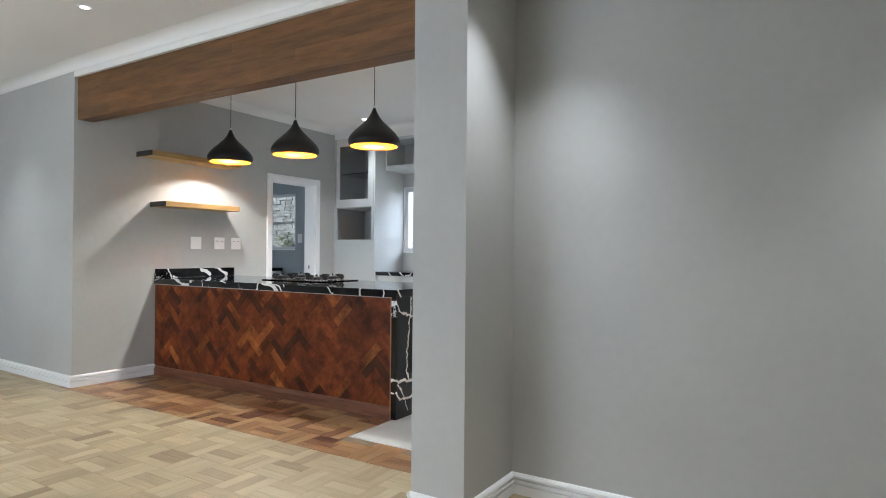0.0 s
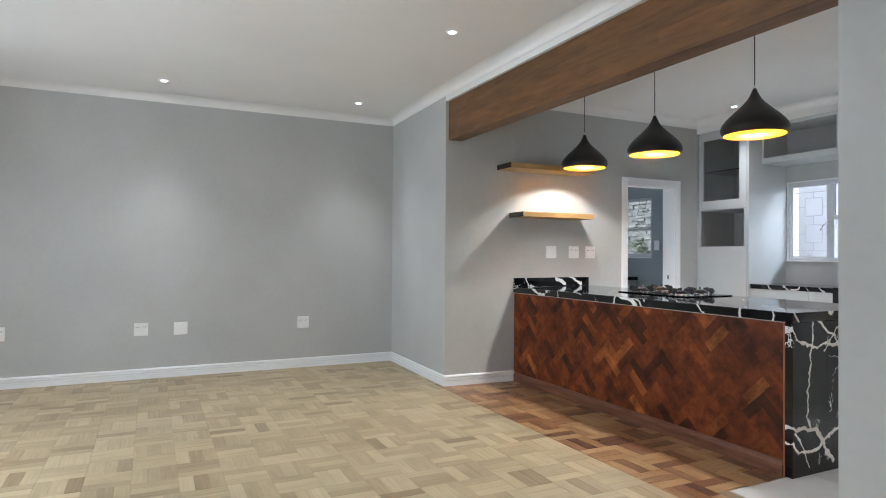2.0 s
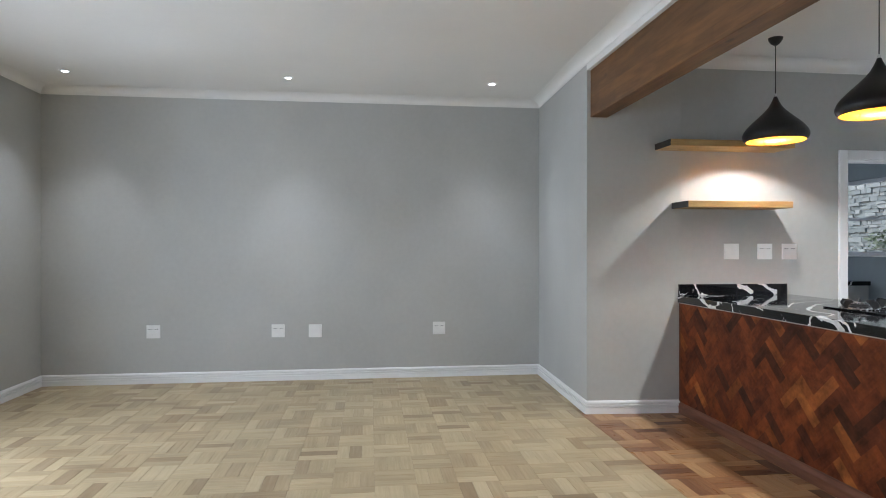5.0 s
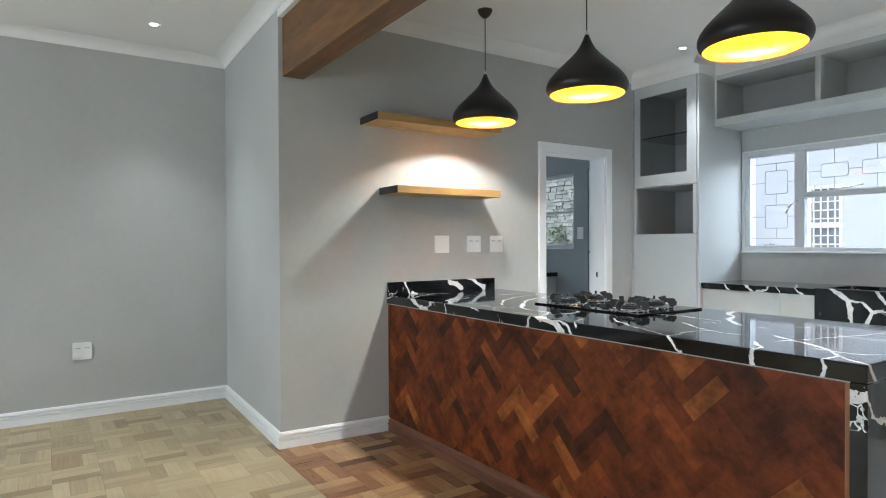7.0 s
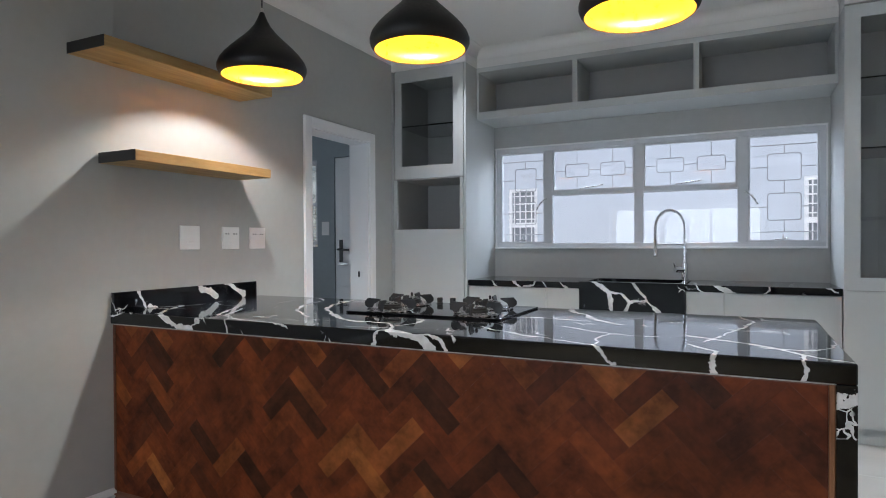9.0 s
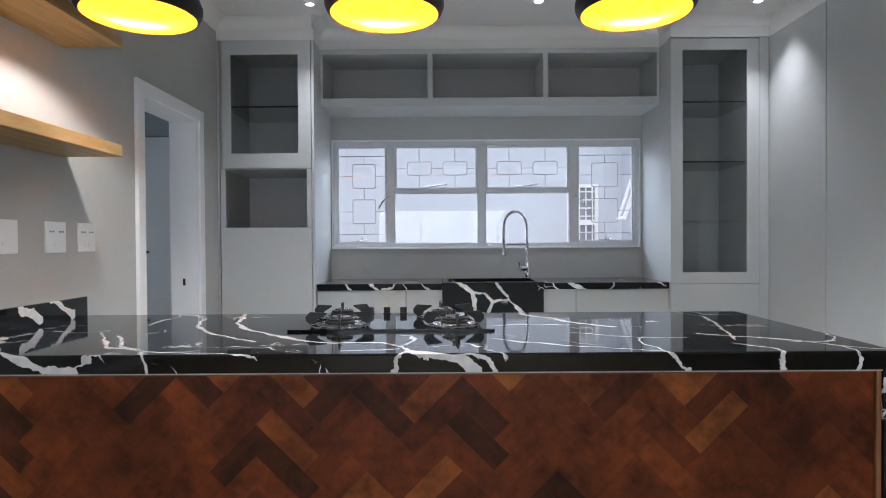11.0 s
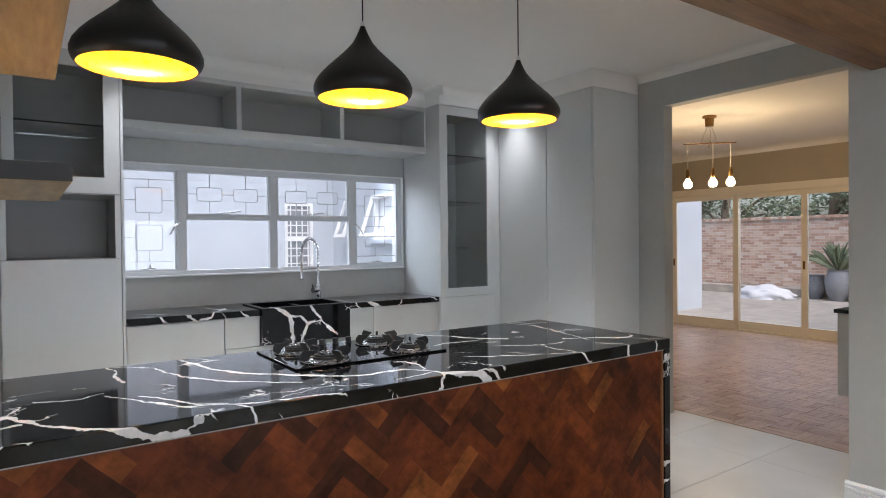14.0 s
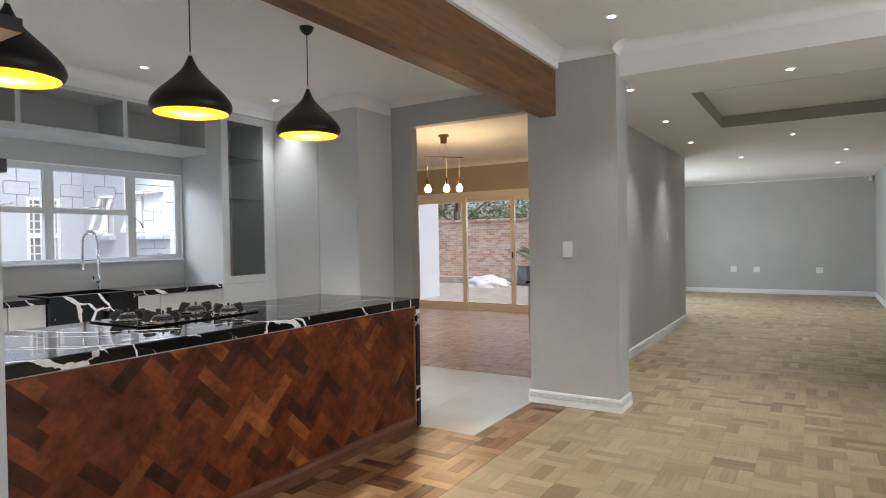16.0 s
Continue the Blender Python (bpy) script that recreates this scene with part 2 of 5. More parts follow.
def marble(name, unfold="", top=0.0, drawn=None, spare=1.0):
    """Polished black stone with branching white veins; drawn adds the slab's own large veins.
    unfold: 'slab' lays the front edge and the upstand flat with the top, 'end' takes the (y, z) plane."""
    m, nt, p = material(name)
    at = position(nt)

    def warped(scale, amount, src):
        n = noise_node(nt, src, scale, 5, 0.55).outputs["Color"]
        wv = nt.nodes.new("ShaderNodeVectorMath")
        wv.operation = "MULTIPLY_ADD"
        nt.links.new(n, wv.inputs[0])
        wv.inputs[1].default_value = (amount,) * 3
        nt.links.new(src, wv.inputs[2])
        return wv.outputs[0]

    def cracks(scale, src, width):
        vo = nt.nodes.new("ShaderNodeTexVoronoi")
        vo.feature = "DISTANCE_TO_EDGE"
        vo.inputs["Scale"].default_value = scale
        nt.links.new(src, vo.inputs["Vector"])
        return math_node(nt, "LESS_THAN", vo.outputs["Distance"], width)

    w1 = warped(2.3, 0.42, stretched(nt, at, (0.74, 1.04, 0.86)))
    w2 = warped(6.0, 0.055, w1)
    thin = cracks(3.7, warped(6.0, 0.12, w1), 0.010)
    keep2 = ramp(nt, noise_node(nt, at, 2.9, 2).outputs[0], [(0.60 / spare, (0.0,)), (min(0.99, 0.63 / spare), (0.85,))])
    thin = math_node(nt, "MULTIPLY", thin, keep2)
    crumbs = cracks(34.0, w2, 0.06)
    keep3 = ramp(nt, noise_node(nt, w1, 5.0, 3).outputs[0], [(0.665, (0.0,)), (0.69, (0.9,))])
    crumbs = math_node(nt, "MULTIPLY", crumbs, keep3)
    vein = math_node(nt, "MAXIMUM", thin, crumbs)
    if drawn:
        sep = nt.nodes.new("ShaderNodeSeparateXYZ")
        nt.links.new(at, sep.inputs[0])
        x, y, z = sep.outputs[:3]
        flat = nt.nodes.new("ShaderNodeCombineXYZ")
        if unfold == "slab":
            h = math_node(nt, "SUBTRACT", z, top)
            nt.links.new(math_node(nt, "SUBTRACT", x, math_node(nt, "MAXIMUM", h, 0.0)), flat.inputs[0])
            nt.links.new(math_node(nt, "ADD", y, math_node(nt, "MINIMUM", h, 0.0)), flat.inputs[1])
        else:
            nt.links.new(y, flat.inputs[0])
            nt.links.new(z, flat.inputs[1])

        def shaken(src, scale, amount):
            n = noise_node(nt, at, scale, 4, 0.6).outputs["Color"]
            off = nt.nodes.new("ShaderNodeVectorMath")
            off.operation = "SUBTRACT"
            nt.links.new(n, off.inputs[0])
            off.inputs[1].default_value = (0.5, 0.5, 0.5)
            add = nt.nodes.new("ShaderNodeVectorMath")
            add.operation = "MULTIPLY_ADD"
            nt.links.new(off.outputs[0], add.inputs[0])
            add.inputs[1].default_value = (amount, amount, 0.0)
            nt.links.new(src, add.inputs[2])
            return add.outputs[0]

        fray = ramp(nt, noise_node(nt, at, 11.0, 4).outputs[0], [(0.3, (0.40,)), (0.7, (1.12,))])
        veins = Veins(nt, shaken(shaken(flat.outputs[0], 9.0, 0.07), 45.0, 0.018), fray)
        drawn(veins)
        vein = math_node(nt, "MAXIMUM", vein, veins.mask())
    else:
        wide = math_node(nt, "MULTIPLY", noise_node(nt, at, 2.6, 2).outputs[0], 0.062)
        wide = math_node(nt, "MAXIMUM", math_node(nt, "SUBTRACT", wide, 0.0165), 0.0075)
        main = cracks(3.1, w2, wide)
        keep = ramp(nt, noise_node(nt, at, 1.7, 2).outputs[0], [(0.40, (0.0,)), (0.42, (1.0,))])
        vein = math_node(nt, "MAXIMUM", vein, math_node(nt, "MULTIPLY", main, keep))
    cloud = ramp(nt, noise_node(nt, at, 14.0, 6).outputs[0], [(0.4, (0.004, 0.004, 0.005)), (0.75, (0.011, 0.011, 0.013))])
    white = ramp(nt, noise_node(nt, at, 40.0, 4).outputs[0], [(0.3, (0.66, 0.65, 0.64)), (0.7, (0.84, 0.83, 0.82))])
    nt.links.new(mix(nt, vein, cloud, white), p.inputs["Base Color"])
    p.inputs["IOR"].default_value = 1.47
    nt.links.new(ramp(nt, noise_node(nt, at, 30.0, 4).outputs[0], [(0.3, (0.03,)), (0.7, (0.07,))]), p.inputs["Roughness"])
    return m


def island_veins(v):
    # the long vein before the hob and its fork at the front edge
    v.draw(0.012, (-4.40, 4.58), (-4.34, 4.31), (-4.25, 4.10), (-4.10, 3.95), (-3.93, 3.79), (-3.83, 3.75), (-3.69, 3.77), (-3.58, 3.62))
    v.draw(0.024, (-3.59, 3.61), (-3.51, 3.564), (-3.44, 3.545), (-3.40, 3.512))
    v.draw(0.007, (-3.62, 3.71), (-3.59, 3.81), (-3.59, 3.90), (-3.64, 3.92))
    v.draw(0.007, (-3.80, 3.62), (-3.71, 3.63), (-3.63, 3.65))
    v.draw(0.008, (-3.64, 3.511), (-3.63, 3.555), (-3.60, 3.60))
    v.draw(0.007, (-3.44, 3.56), (-3.37, 3.549), (-3.33, 3.511))
    # behind and beside the hob
    v.draw(0.012, (-3.17, 4.58), (-3.13, 4.48), (-2.95, 4.18), (-2.85, 4.09))
    v.draw(0.006, (-3.33, 4.13), (-3.21, 4.17), (-2.97, 4.14))
    v.draw(0.007, (-3.32, 3.83), (-3.26, 3.77), (-3.0, 3.65), (-2.85, 3.59), (-2.77, 3.511))
    v.draw(0.007, (-3.04, 3.96), (-2.85, 3.84), (-2.68, 3.83))
    v.draw(0.006, (-2.85, 3.84), (-2.86, 3.70), (-2.84, 3.58))
    # towards the waterfall end
    v.draw(0.006, (-2.45, 4.58), (-2.39, 4.36), (-2.49, 3.94), (-2.54, 3.78))
    v.draw(0.010, (-2.61, 3.91), (-2.44, 3.82), (-2.30, 3.69), (-2.23, 3.62), (-2.16, 3.58))
    v.draw(0.009, (-2.27, 3.65), (-2.29, 3.511))
    v.draw(0.007, (-2.59, 3.71), (-2.50, 3.62), (-2.51, 3.511))
    v.draw(0.006, (-2.17, 3.96), (-2.19, 3.83), (-2.27, 3.73), (-2.39, 3.73))
    v.draw(0.007, (-2.38, 4.57), (-2.35, 4.45), (-2.18, 4.41))
    # towards the wall
    v.draw(0.011, (-5.09, 3.76), (-5.02, 3.90), (-4.83, 3.63))
    v.draw(0.018, (-4.83, 3.62), (-4.70, 3.54), (-4.57, 3.518))
    v.draw(0.006, (-4.35, 3.511), (-4.40, 3.63), (-4.55, 3.71), (-4.73, 4.01))
    v.draw(0.006, (-4.64, 3.95), (-4.49, 3.70), (-4.35, 3.61), (-4.11, 3.58), (-4.03, 3.553))
    v.draw(0.007, (-4.68, 4.58), (-4.65, 4.47), (-4.67, 4.29), (-4.66, 4.21))
    v.draw(0.007, (-4.65, 4.55), (-4.52, 4.43), (-4.44, 4.14), (-4.30, 3.96), (-4.11, 3.79))
    v.draw(0.006, (-4.94, 4.06), (-4.80, 4.01), (-4.74, 4.06))
    # up the low upstand
    v.draw(0.008, (-5.174, 3.70), (-5.097, 3.733), (-4.98, 3.79))
    v.draw(0.022, (-5.177, 4.063), (-5.101, 4.198))
    v.draw(0.022, (-5.177, 4.264), (-5.10, 4.40))


def end_veins(v):
    v.draw(0.010, (3.57, 0.86), (3.60, 0.79), (3.736, 0.734), (3.962, 0.741), (4.20, 0.79))
    v.draw(0.008, (3.749, 0.90), (3.736, 0.728), (3.703, 0.344), (3.74, 0.26))
    v.draw(0.010, (3.80, 0.90), (3.878, 0.818), (3.962, 0.791), (4.096, 0.564), (4.12, 0.42))
    v.draw(0.007, (3.997, 0.90), (4.011, 0.858), (3.946, 0.793), (3.86, 0.70))
    v.draw(0.016, (3.57, 0.283), (3.779, 0.255), (3.934, 0.055))
    v.draw(0.012, (3.57, 0.20), (3.62, 0.135), (3.78, 0.141), (3.96, 0.234), (4.25, 0.30))
    v.draw(0.007, (3.60, 0.26), (3.66, 0.16), (3.72, 0.05))
    v.draw(0.006, (4.25, 0.90), (4.33, 0.60), (4.30, 0.30), (4.42, 0.05))


def sink_veins(v):
    v.draw(0.020, (-3.42, 6.17), (-3.383, 6.118), (-3.29, 6.042), (-3.254, 5.84))
    v.draw(0.010, (-3.29, 6.042), (-3.205, 6.045), (-3.141, 5.987))
    v.draw(0.010, (-3.16, 6.18), (-3.119, 6.118), (-3.021, 5.987), (-2.90, 5.88))
    v.draw(0.010, (-3.20, 5.84), (-3.141, 5.983), (-3.032, 5.998), (-2.944, 5.908))
    v.draw(0.012, (-4.30, 6.45), (-4.036, 6.152), (-3.962, 6.10), (-3.867, 6.116), (-3.70, 6.40))
    v.draw(0.009, (-3.80, 6.50), (-3.652, 6.147), (-3.60, 6.09))
    v.draw(0.014, (-2.75, 6.50), (-2.70, 6.20), (-2.562, 6.127), (-2.46, 6.09))
    v.draw(0.009, (-2.74, 6.17), (-2.662, 6.08))
    v.draw(0.010, (-2.50, 6.55), (-2.30, 6.30), (-2.268, 6.12), (-2.30, 6.09))
    v.draw(0.008, (-2.10, 6.60), (-2.15, 6.25), (-1.90, 6.12))
    v.draw(0.008, (-4.40, 6.25), (-4.20, 6.16), (-4.15, 6.10))


def plain(name, colour, rough=0.5, metal=0.0, vary=0.08, scale=18.0, relief=0.0):
    m, nt, p = material(name)
    n = noise_node(nt, position(nt), scale, 5).outputs[0]
    nt.links.new(ramp(nt, n, [(0.3, tuple(c * (1 - vary) for c in colour)), (0.7, tuple(min(1, c * (1 + vary)) for c in colour))]), p.inputs["Base Color"])
    nt.links.new(ramp(nt, n, [(0.3, (max(0.02, rough * 0.85),)), (0.7, (min(1, rough * 1.15),))]), p.inputs["Roughness"])
    p.inputs["Metallic"].default_value = metal
    if relief:
        bump(nt, p, n, 0.4, relief)
    return m


def glowing(name, colour, strength):
    m, nt, p = material(name)
    p.inputs["Base Color"].default_value = (*colour, 1)
    p.inputs["Emission Color"].default_value = (*colour, 1)
    p.inputs["Emission Strength"].default_value = strength
    return m


def glass(name, tint=(1, 1, 1), rough=0.0):
    m, nt, p = material(name)
    p.inputs["Base Color"].default_value = (*tint, 1)
    p.inputs["Transmission Weight"].default_value = 1.0
    p.inputs["Roughness"].default_value = rough
    p.inputs["IOR"].default_value = 1.45
    return m


GREY = paint("grey_wall_paint", (0.47, 0.475, 0.46), 0.62)
TRAY_SHADE = paint("tray_side_shade", (0.27, 0.24, 0.20), 0.6)
BUFF = paint("buff_wall_paint", (0.42, 0.37, 0.29), 0.62)
BLUE_GREY = paint("scullery_paint", (0.34, 0.38, 0.40), 0.6)
CEILING = paint("ceiling_paint", (0.83, 0.82, 0.80), 0.75, vary=0.02)
WHITE = paint("white_gloss_paint", (0.86, 0.86, 0.86), 0.34, 200.0, 0.00006, 0.008)
UNIT = paint("grey_lacquer", (0.56, 0.575, 0.57), 0.36, 260.0, 0.0002, 0.03)
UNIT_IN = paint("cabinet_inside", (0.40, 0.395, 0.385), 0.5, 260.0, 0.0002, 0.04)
FRAME = paint("window_frame_paint", (0.66, 0.67, 0.69), 0.35, 200.0, 0.0002, 0.05)
PLASTER = paint("outdoor_plaster", (0.53, 0.57, 0.62), 0.8, 120.0, 0.002, 0.05)
CREAM = paint("cream_door_paint", (0.80, 0.75, 0.66), 0.4, 200.0, 0.0001, 0.03)
MARBLE = marble("black_marble")
ISLAND_MARBLE = marble("island_marble", "slab", 0.938, island_veins)
END_MARBLE = marble("end_slab_marble", "end", 0.0, end_veins)
SINK_MARBLE = marble("sink_run_marble", "slab", 0.966, sink_veins)
SEALANT = plain("pale_sealant", (0.45, 0.44, 0.43), 0.5)
CABLE = plain("pale_cable", (0.62, 0.58, 0.52), 0.5)
EDGE_WOOD = long_wood("edge_wood", (0.20, 0.075, 0.028), (0.36, 0.16, 0.065), 2, 0.4, False)
PALE_BLOCK = block_wood("pale_parquet", [(0.0, (0.29, 0.205, 0.115)), (0.10, (0.40, 0.305, 0.18)), (0.35, (0.45, 0.35, 0.205)), (0.7, (0.50, 0.405, 0.245)), (0.92, (0.56, 0.46, 0.29)), (1.0, (0.35, 0.25, 0.135))], 0.40, 0.16)
DARK_BLOCK = block_wood("brown_parquet", [(0.0, (0.10, 0.035, 0.017)), (0.2, (0.27, 0.12, 0.05)), (0.45, (0.40, 0.22, 0.10)), (0.75, (0.50, 0.31, 0.15)), (1.0, (0.20, 0.08, 0.035))], 0.3, 0.32)
RED_BLOCK = block_wood("reddish_parquet", [(0.0, (0.36, 0.22, 0.155)), (0.3, (0.45, 0.295, 0.215)), (0.7, (0.53, 0.365, 0.275)), (1.0, (0.40, 0.25, 0.18))], 0.28, 0.25)
PANEL_BLOCK = block_wood("panel_wood", [(0.0, (0.058, 0.018, 0.008)), (0.08, (0.088, 0.023, 0.009)), (0.20, (0.132, 0.031, 0.010)), (0.5, (0.162, 0.037, 0.011)), (0.84, (0.190, 0.046, 0.012)), (0.92, (0.24, 0.068, 0.017)), (1.0, (0.31, 0.105, 0.025))], 0.5, 0.16, 0.0, 0.5, 0.2)
TRIM_WOOD = long_wood("stained_trim", (0.085, 0.028, 0.015), (0.21, 0.085, 0.045), 0, 0.35, False)
BEAM_WOOD = long_wood("beam_timber", (0.100, 0.044, 0.014), (0.225, 0.108, 0.037), 0, 0.5, True, 0.075)
SHELF_WOOD = long_wood("shelf_timber", (0.33, 0.19, 0.062), (0.58, 0.40, 0.165), 1, 0.45, True)
BLACK_END = plain("black_stain", (0.018, 0.016, 0.015), 0.5, 0, 0.3)
MATT_BLACK = plain("matt_black_metal", (0.010, 0.010, 0.011), 0.42, 0.0, 0.25, 60)
GOLD = plain("gold_lacquer", (0.35, 0.105, 0.0008), 0.30, 0.0, 0.05, 30)
CHROME = plain("chrome", (0.80, 0.80, 0.82), 0.10, 1.0, 0.04)
BURNER_STEEL = plain("satin_burner_steel", (0.38, 0.38, 0.39), 0.26, 1.0, 0.08, 60)
STEEL = plain("brushed_steel", (0.55, 0.55, 0.55), 0.28, 1.0, 0.06, 90)
BRASS = plain("dark_brass", (0.22, 0.13, 0.05), 0.35, 0.9, 0.1)
CAST = plain("cast_iron", (0.020, 0.020, 0.021), 0.5, 0.2, 0.3, 80, 0.0006)
HOB_GLASS = plain("black_hob_glass", (0.006, 0.006, 0.007), 0.05, 0.0, 0.1)
PLASTIC = plain("white_plastic", (0.84, 0.84, 0.83), 0.35, 0, 0.02)
SLOT = plain("socket_slot", (0.20, 0.20, 0.20), 0.6)
SUBFLOOR = plain("joint_filler", (0.26, 0.19, 0.115), 0.8)
GROUT = plain("tile_grout", (0.42, 0.41, 0.40), 0.9)
TILE = plain("white_floor_tile", (0.70, 0.69, 0.67), 0.22, 0, 0.04, 3.0)
PANE = glass("clear_glass")
SMOKED = glass("grey_cabinet_glass", (0.93, 0.96, 0.95))
LED = glowing("downlight_lens", (0.95, 0.98, 1.0), 25.0)
BULB = glowing("warm_bulb", (1.0, 0.80, 0.45), 14.0)
PEND_BULB = glowing("pendant_bulb", (1.0, 0.93, 0.78), 18.0)
BRICK = block_wood("garden_brick", [(0.0, (0.44, 0.27, 0.20)), (0.35, (0.55, 0.37, 0.28)), (0.7, (0.62, 0.46, 0.37)), (1.0, (0.70, 0.60, 0.53))], 0.85, 0.3)
MORTAR = plain("mortar", (0.55, 0.52, 0.48), 0.95, 0, 0.12, 40, 0.003)
PAVING = plain("garden_paving", (0.34, 0.30, 0.26), 0.9, 0, 0.2, 4, 0.004)
STONE = block_wood("garden_stone", [(0.0, (0.22, 0.255, 0.245)), (0.5, (0.31, 0.345, 0.33)), (1.0, (0.40, 0.43, 0.41))], 0.9, 0.3)
LEAF = block_wood("leaves", [(0.0, (0.10, 0.14, 0.08)), (0.5, (0.17, 0.215, 0.13)), (1.0, (0.24, 0.28, 0.19))], 0.6, 0.2)
BARK = plain("bark", (0.20, 0.16, 0.12), 0.9, 0, 0.35, 25, 0.01)
SHEET = plain("white_sheet", (0.58, 0.58, 0.60), 0.6, 0, 0.06)
POT = plain("grey_pot", (0.20, 0.21, 0.23), 0.7, 0, 0.15)
BAR_PAINT = plain("grey_bar_paint", (0.36, 0.37, 0.39), 0.5, 0, 0.1)
DARK_PANE = plain("dark_window_pane", (0.32, 0.34, 0.36), 0.08)
PALE_BACKING = plain("pale_pane_backing", (0.72, 0.73, 0.75), 0.6)

# ---- the setting: walls, floors, ceilings ----
H = 2.85          # ceiling of the west living room, kitchen and dining room
HE = 2.62         # lowered ceiling of the east living room


def structure(name, bm, mat, label, category):
    return tagged(part(name, bm, mat), label, category, kind="structure")


structure("wall_west", boxes((-6.88, -6.68, -2.19, 3.075, -0.02, H)), GREY, "plain grey painted living room wall", "wall")
structure("wall_south", wall_with_holes("y", -2.19, 0.2, -6.68, 6.0, -0.02, H, [(-5.12, -2.0, 0.57, 2.03)]), GREY, "grey painted living room wall with a window", "wall")
def prism(outline, z0, z1):
    """An upright block on a footprint of (x, y) corners."""
    bm = bmesh.new()
    lo = [bm.verts.new((x, y, z0)) for x, y in outline]
    hi = [bm.verts.new((x, y, z1)) for x, y in outline]
    n = len(outline)
    for k in range(n):
        bm.faces.new((lo[k], lo[(k + 1) % n], hi[(k + 1) % n], hi[k]))
    bm.faces.new(list(reversed(lo)))
    bm.faces.new(hi)
    bmesh.ops.recalc_face_normals(bm, faces=bm.faces[:])
    return bm


structure("wall_stub", prism([(-6.68, 2.878), (-5.150, 2.835), (-5.10, 3.60), (-5.26, 3.60), (-5.26, 3.035), (-6.68, 3.035)], -0.02, H), GREY, "grey painted return wall beside the kitchen", "wall")
structure("wall_kitchen_west", wall_with_holes("x", -5.26, 0.16, 3.60, 6.95, -0.02, H, [(5.04, 5.785, -0.02, 2.065)]), GREY, "grey painted kitchen wall with a doorway", "wall")
structure("wall_kitchen_north", wall_with_holes("y", 6.76, 0.2, -5.10, -0.40, -0.02, H, [(-4.40, -1.885, 1.215, 2.09)]), GREY, "grey painted kitchen wall with a wide window", "wall")
structure("wall_opening", wall_with_holes("x", -0.60, 0.11, 3.11, 6.76, -0.02, H, [(3.11, 4.70, -0.02, 2.56)]), GREY, "grey painted wall with a wide opening to the dining room", "wall")
structure("pier", boxes((-1.19, -0.908, 2.37, 3.11, -0.02, H)), GREY, "grey painted wall pier that carries the beam", "wall")
structure("wall_living_north", boxes((-0.908, 4.47, 2.86, 3.11, -0.02, H)), GREY, "long grey painted living room wall", "wall")
structure("wall_dining_east", wall_with_holes("x", 4.30, 0.17, 3.11, 8.42, -0.02, H, [(4.35, 8.08, -0.02, 2.28)]), BUFF, "warm grey dining room wall with sliding doors", "wall")
structure("wall_dining_north", boxes((-0.40, 4.30, 8.22, 8.42, -0.02, H)), BUFF, "warm grey dining room wall", "wall")
structure("wall_dining_west", boxes((-0.60, -0.40, 6.96, 8.42, -0.02, H)), BUFF, "warm grey dining room wall", "wall")
structure("wall_far_east", boxes((10.0, 10.2, -0.35, 4.5, -0.02, H)), GREY, "far grey painted living room wall", "wall")
structure("wall_far_north", wall_with_holes("y", 4.3, 0.2, 4.47, 10.0, -0.02, H, [(5.6, 8.6, 0.2, 2.2)]), GREY, "grey painted wall of the far alcove", "wall")
structure("wall_far_south", boxes((6.0, 10.0, -0.22, -0.02, -0.02, H)), GREY, "grey painted wall of the far living room", "wall")
structure("wall_step", boxes((6.0, 6.2, -2.19, -0.22, -0.02, H)), GREY, "grey painted wall of the living room", "wall")
# scullery behind the doorway
structure("wall_scullery_north", wall_with_holes("y", 6.42, 0.2, -7.9, -5.26, -0.02, H, [(-7.1, -6.11, 1.24, 2.06), (-5.91, -5.30, -0.02, 2.075)]), BLUE_GREY, "blue-grey scullery wall with window and door", "wall")
# the opening here is added, out of sight, to brighten the scullery
structure("wall_scullery_west", wall_with_holes("x", -8.1, 0.2, 3.02, 6.62, -0.02, H, [(3.25, 4.35, 1.0, 2.2)]), BLUE_GREY, "blue-grey scullery wall", "wall")
structure("wall_scullery_south", boxes((-7.9, -5.26, 3.02, 3.2, -0.02, H)), BLUE_GREY, "blue-grey scullery wall", "wall")

# the plaster over the timber beam and the step down to the lower ceiling
structure("bulkhead_beam", boxes((-5.16, -1.19, 2.835, 3.01, 2.731, H)), CEILING, "white plaster over the timber beam", "bulkhead")
structure("bulkhead_step", boxes((-1.10, -0.95, -1.99, 2.37, HE, H)), CEILING, "white plaster step down to the lower ceiling", "bulkhead")

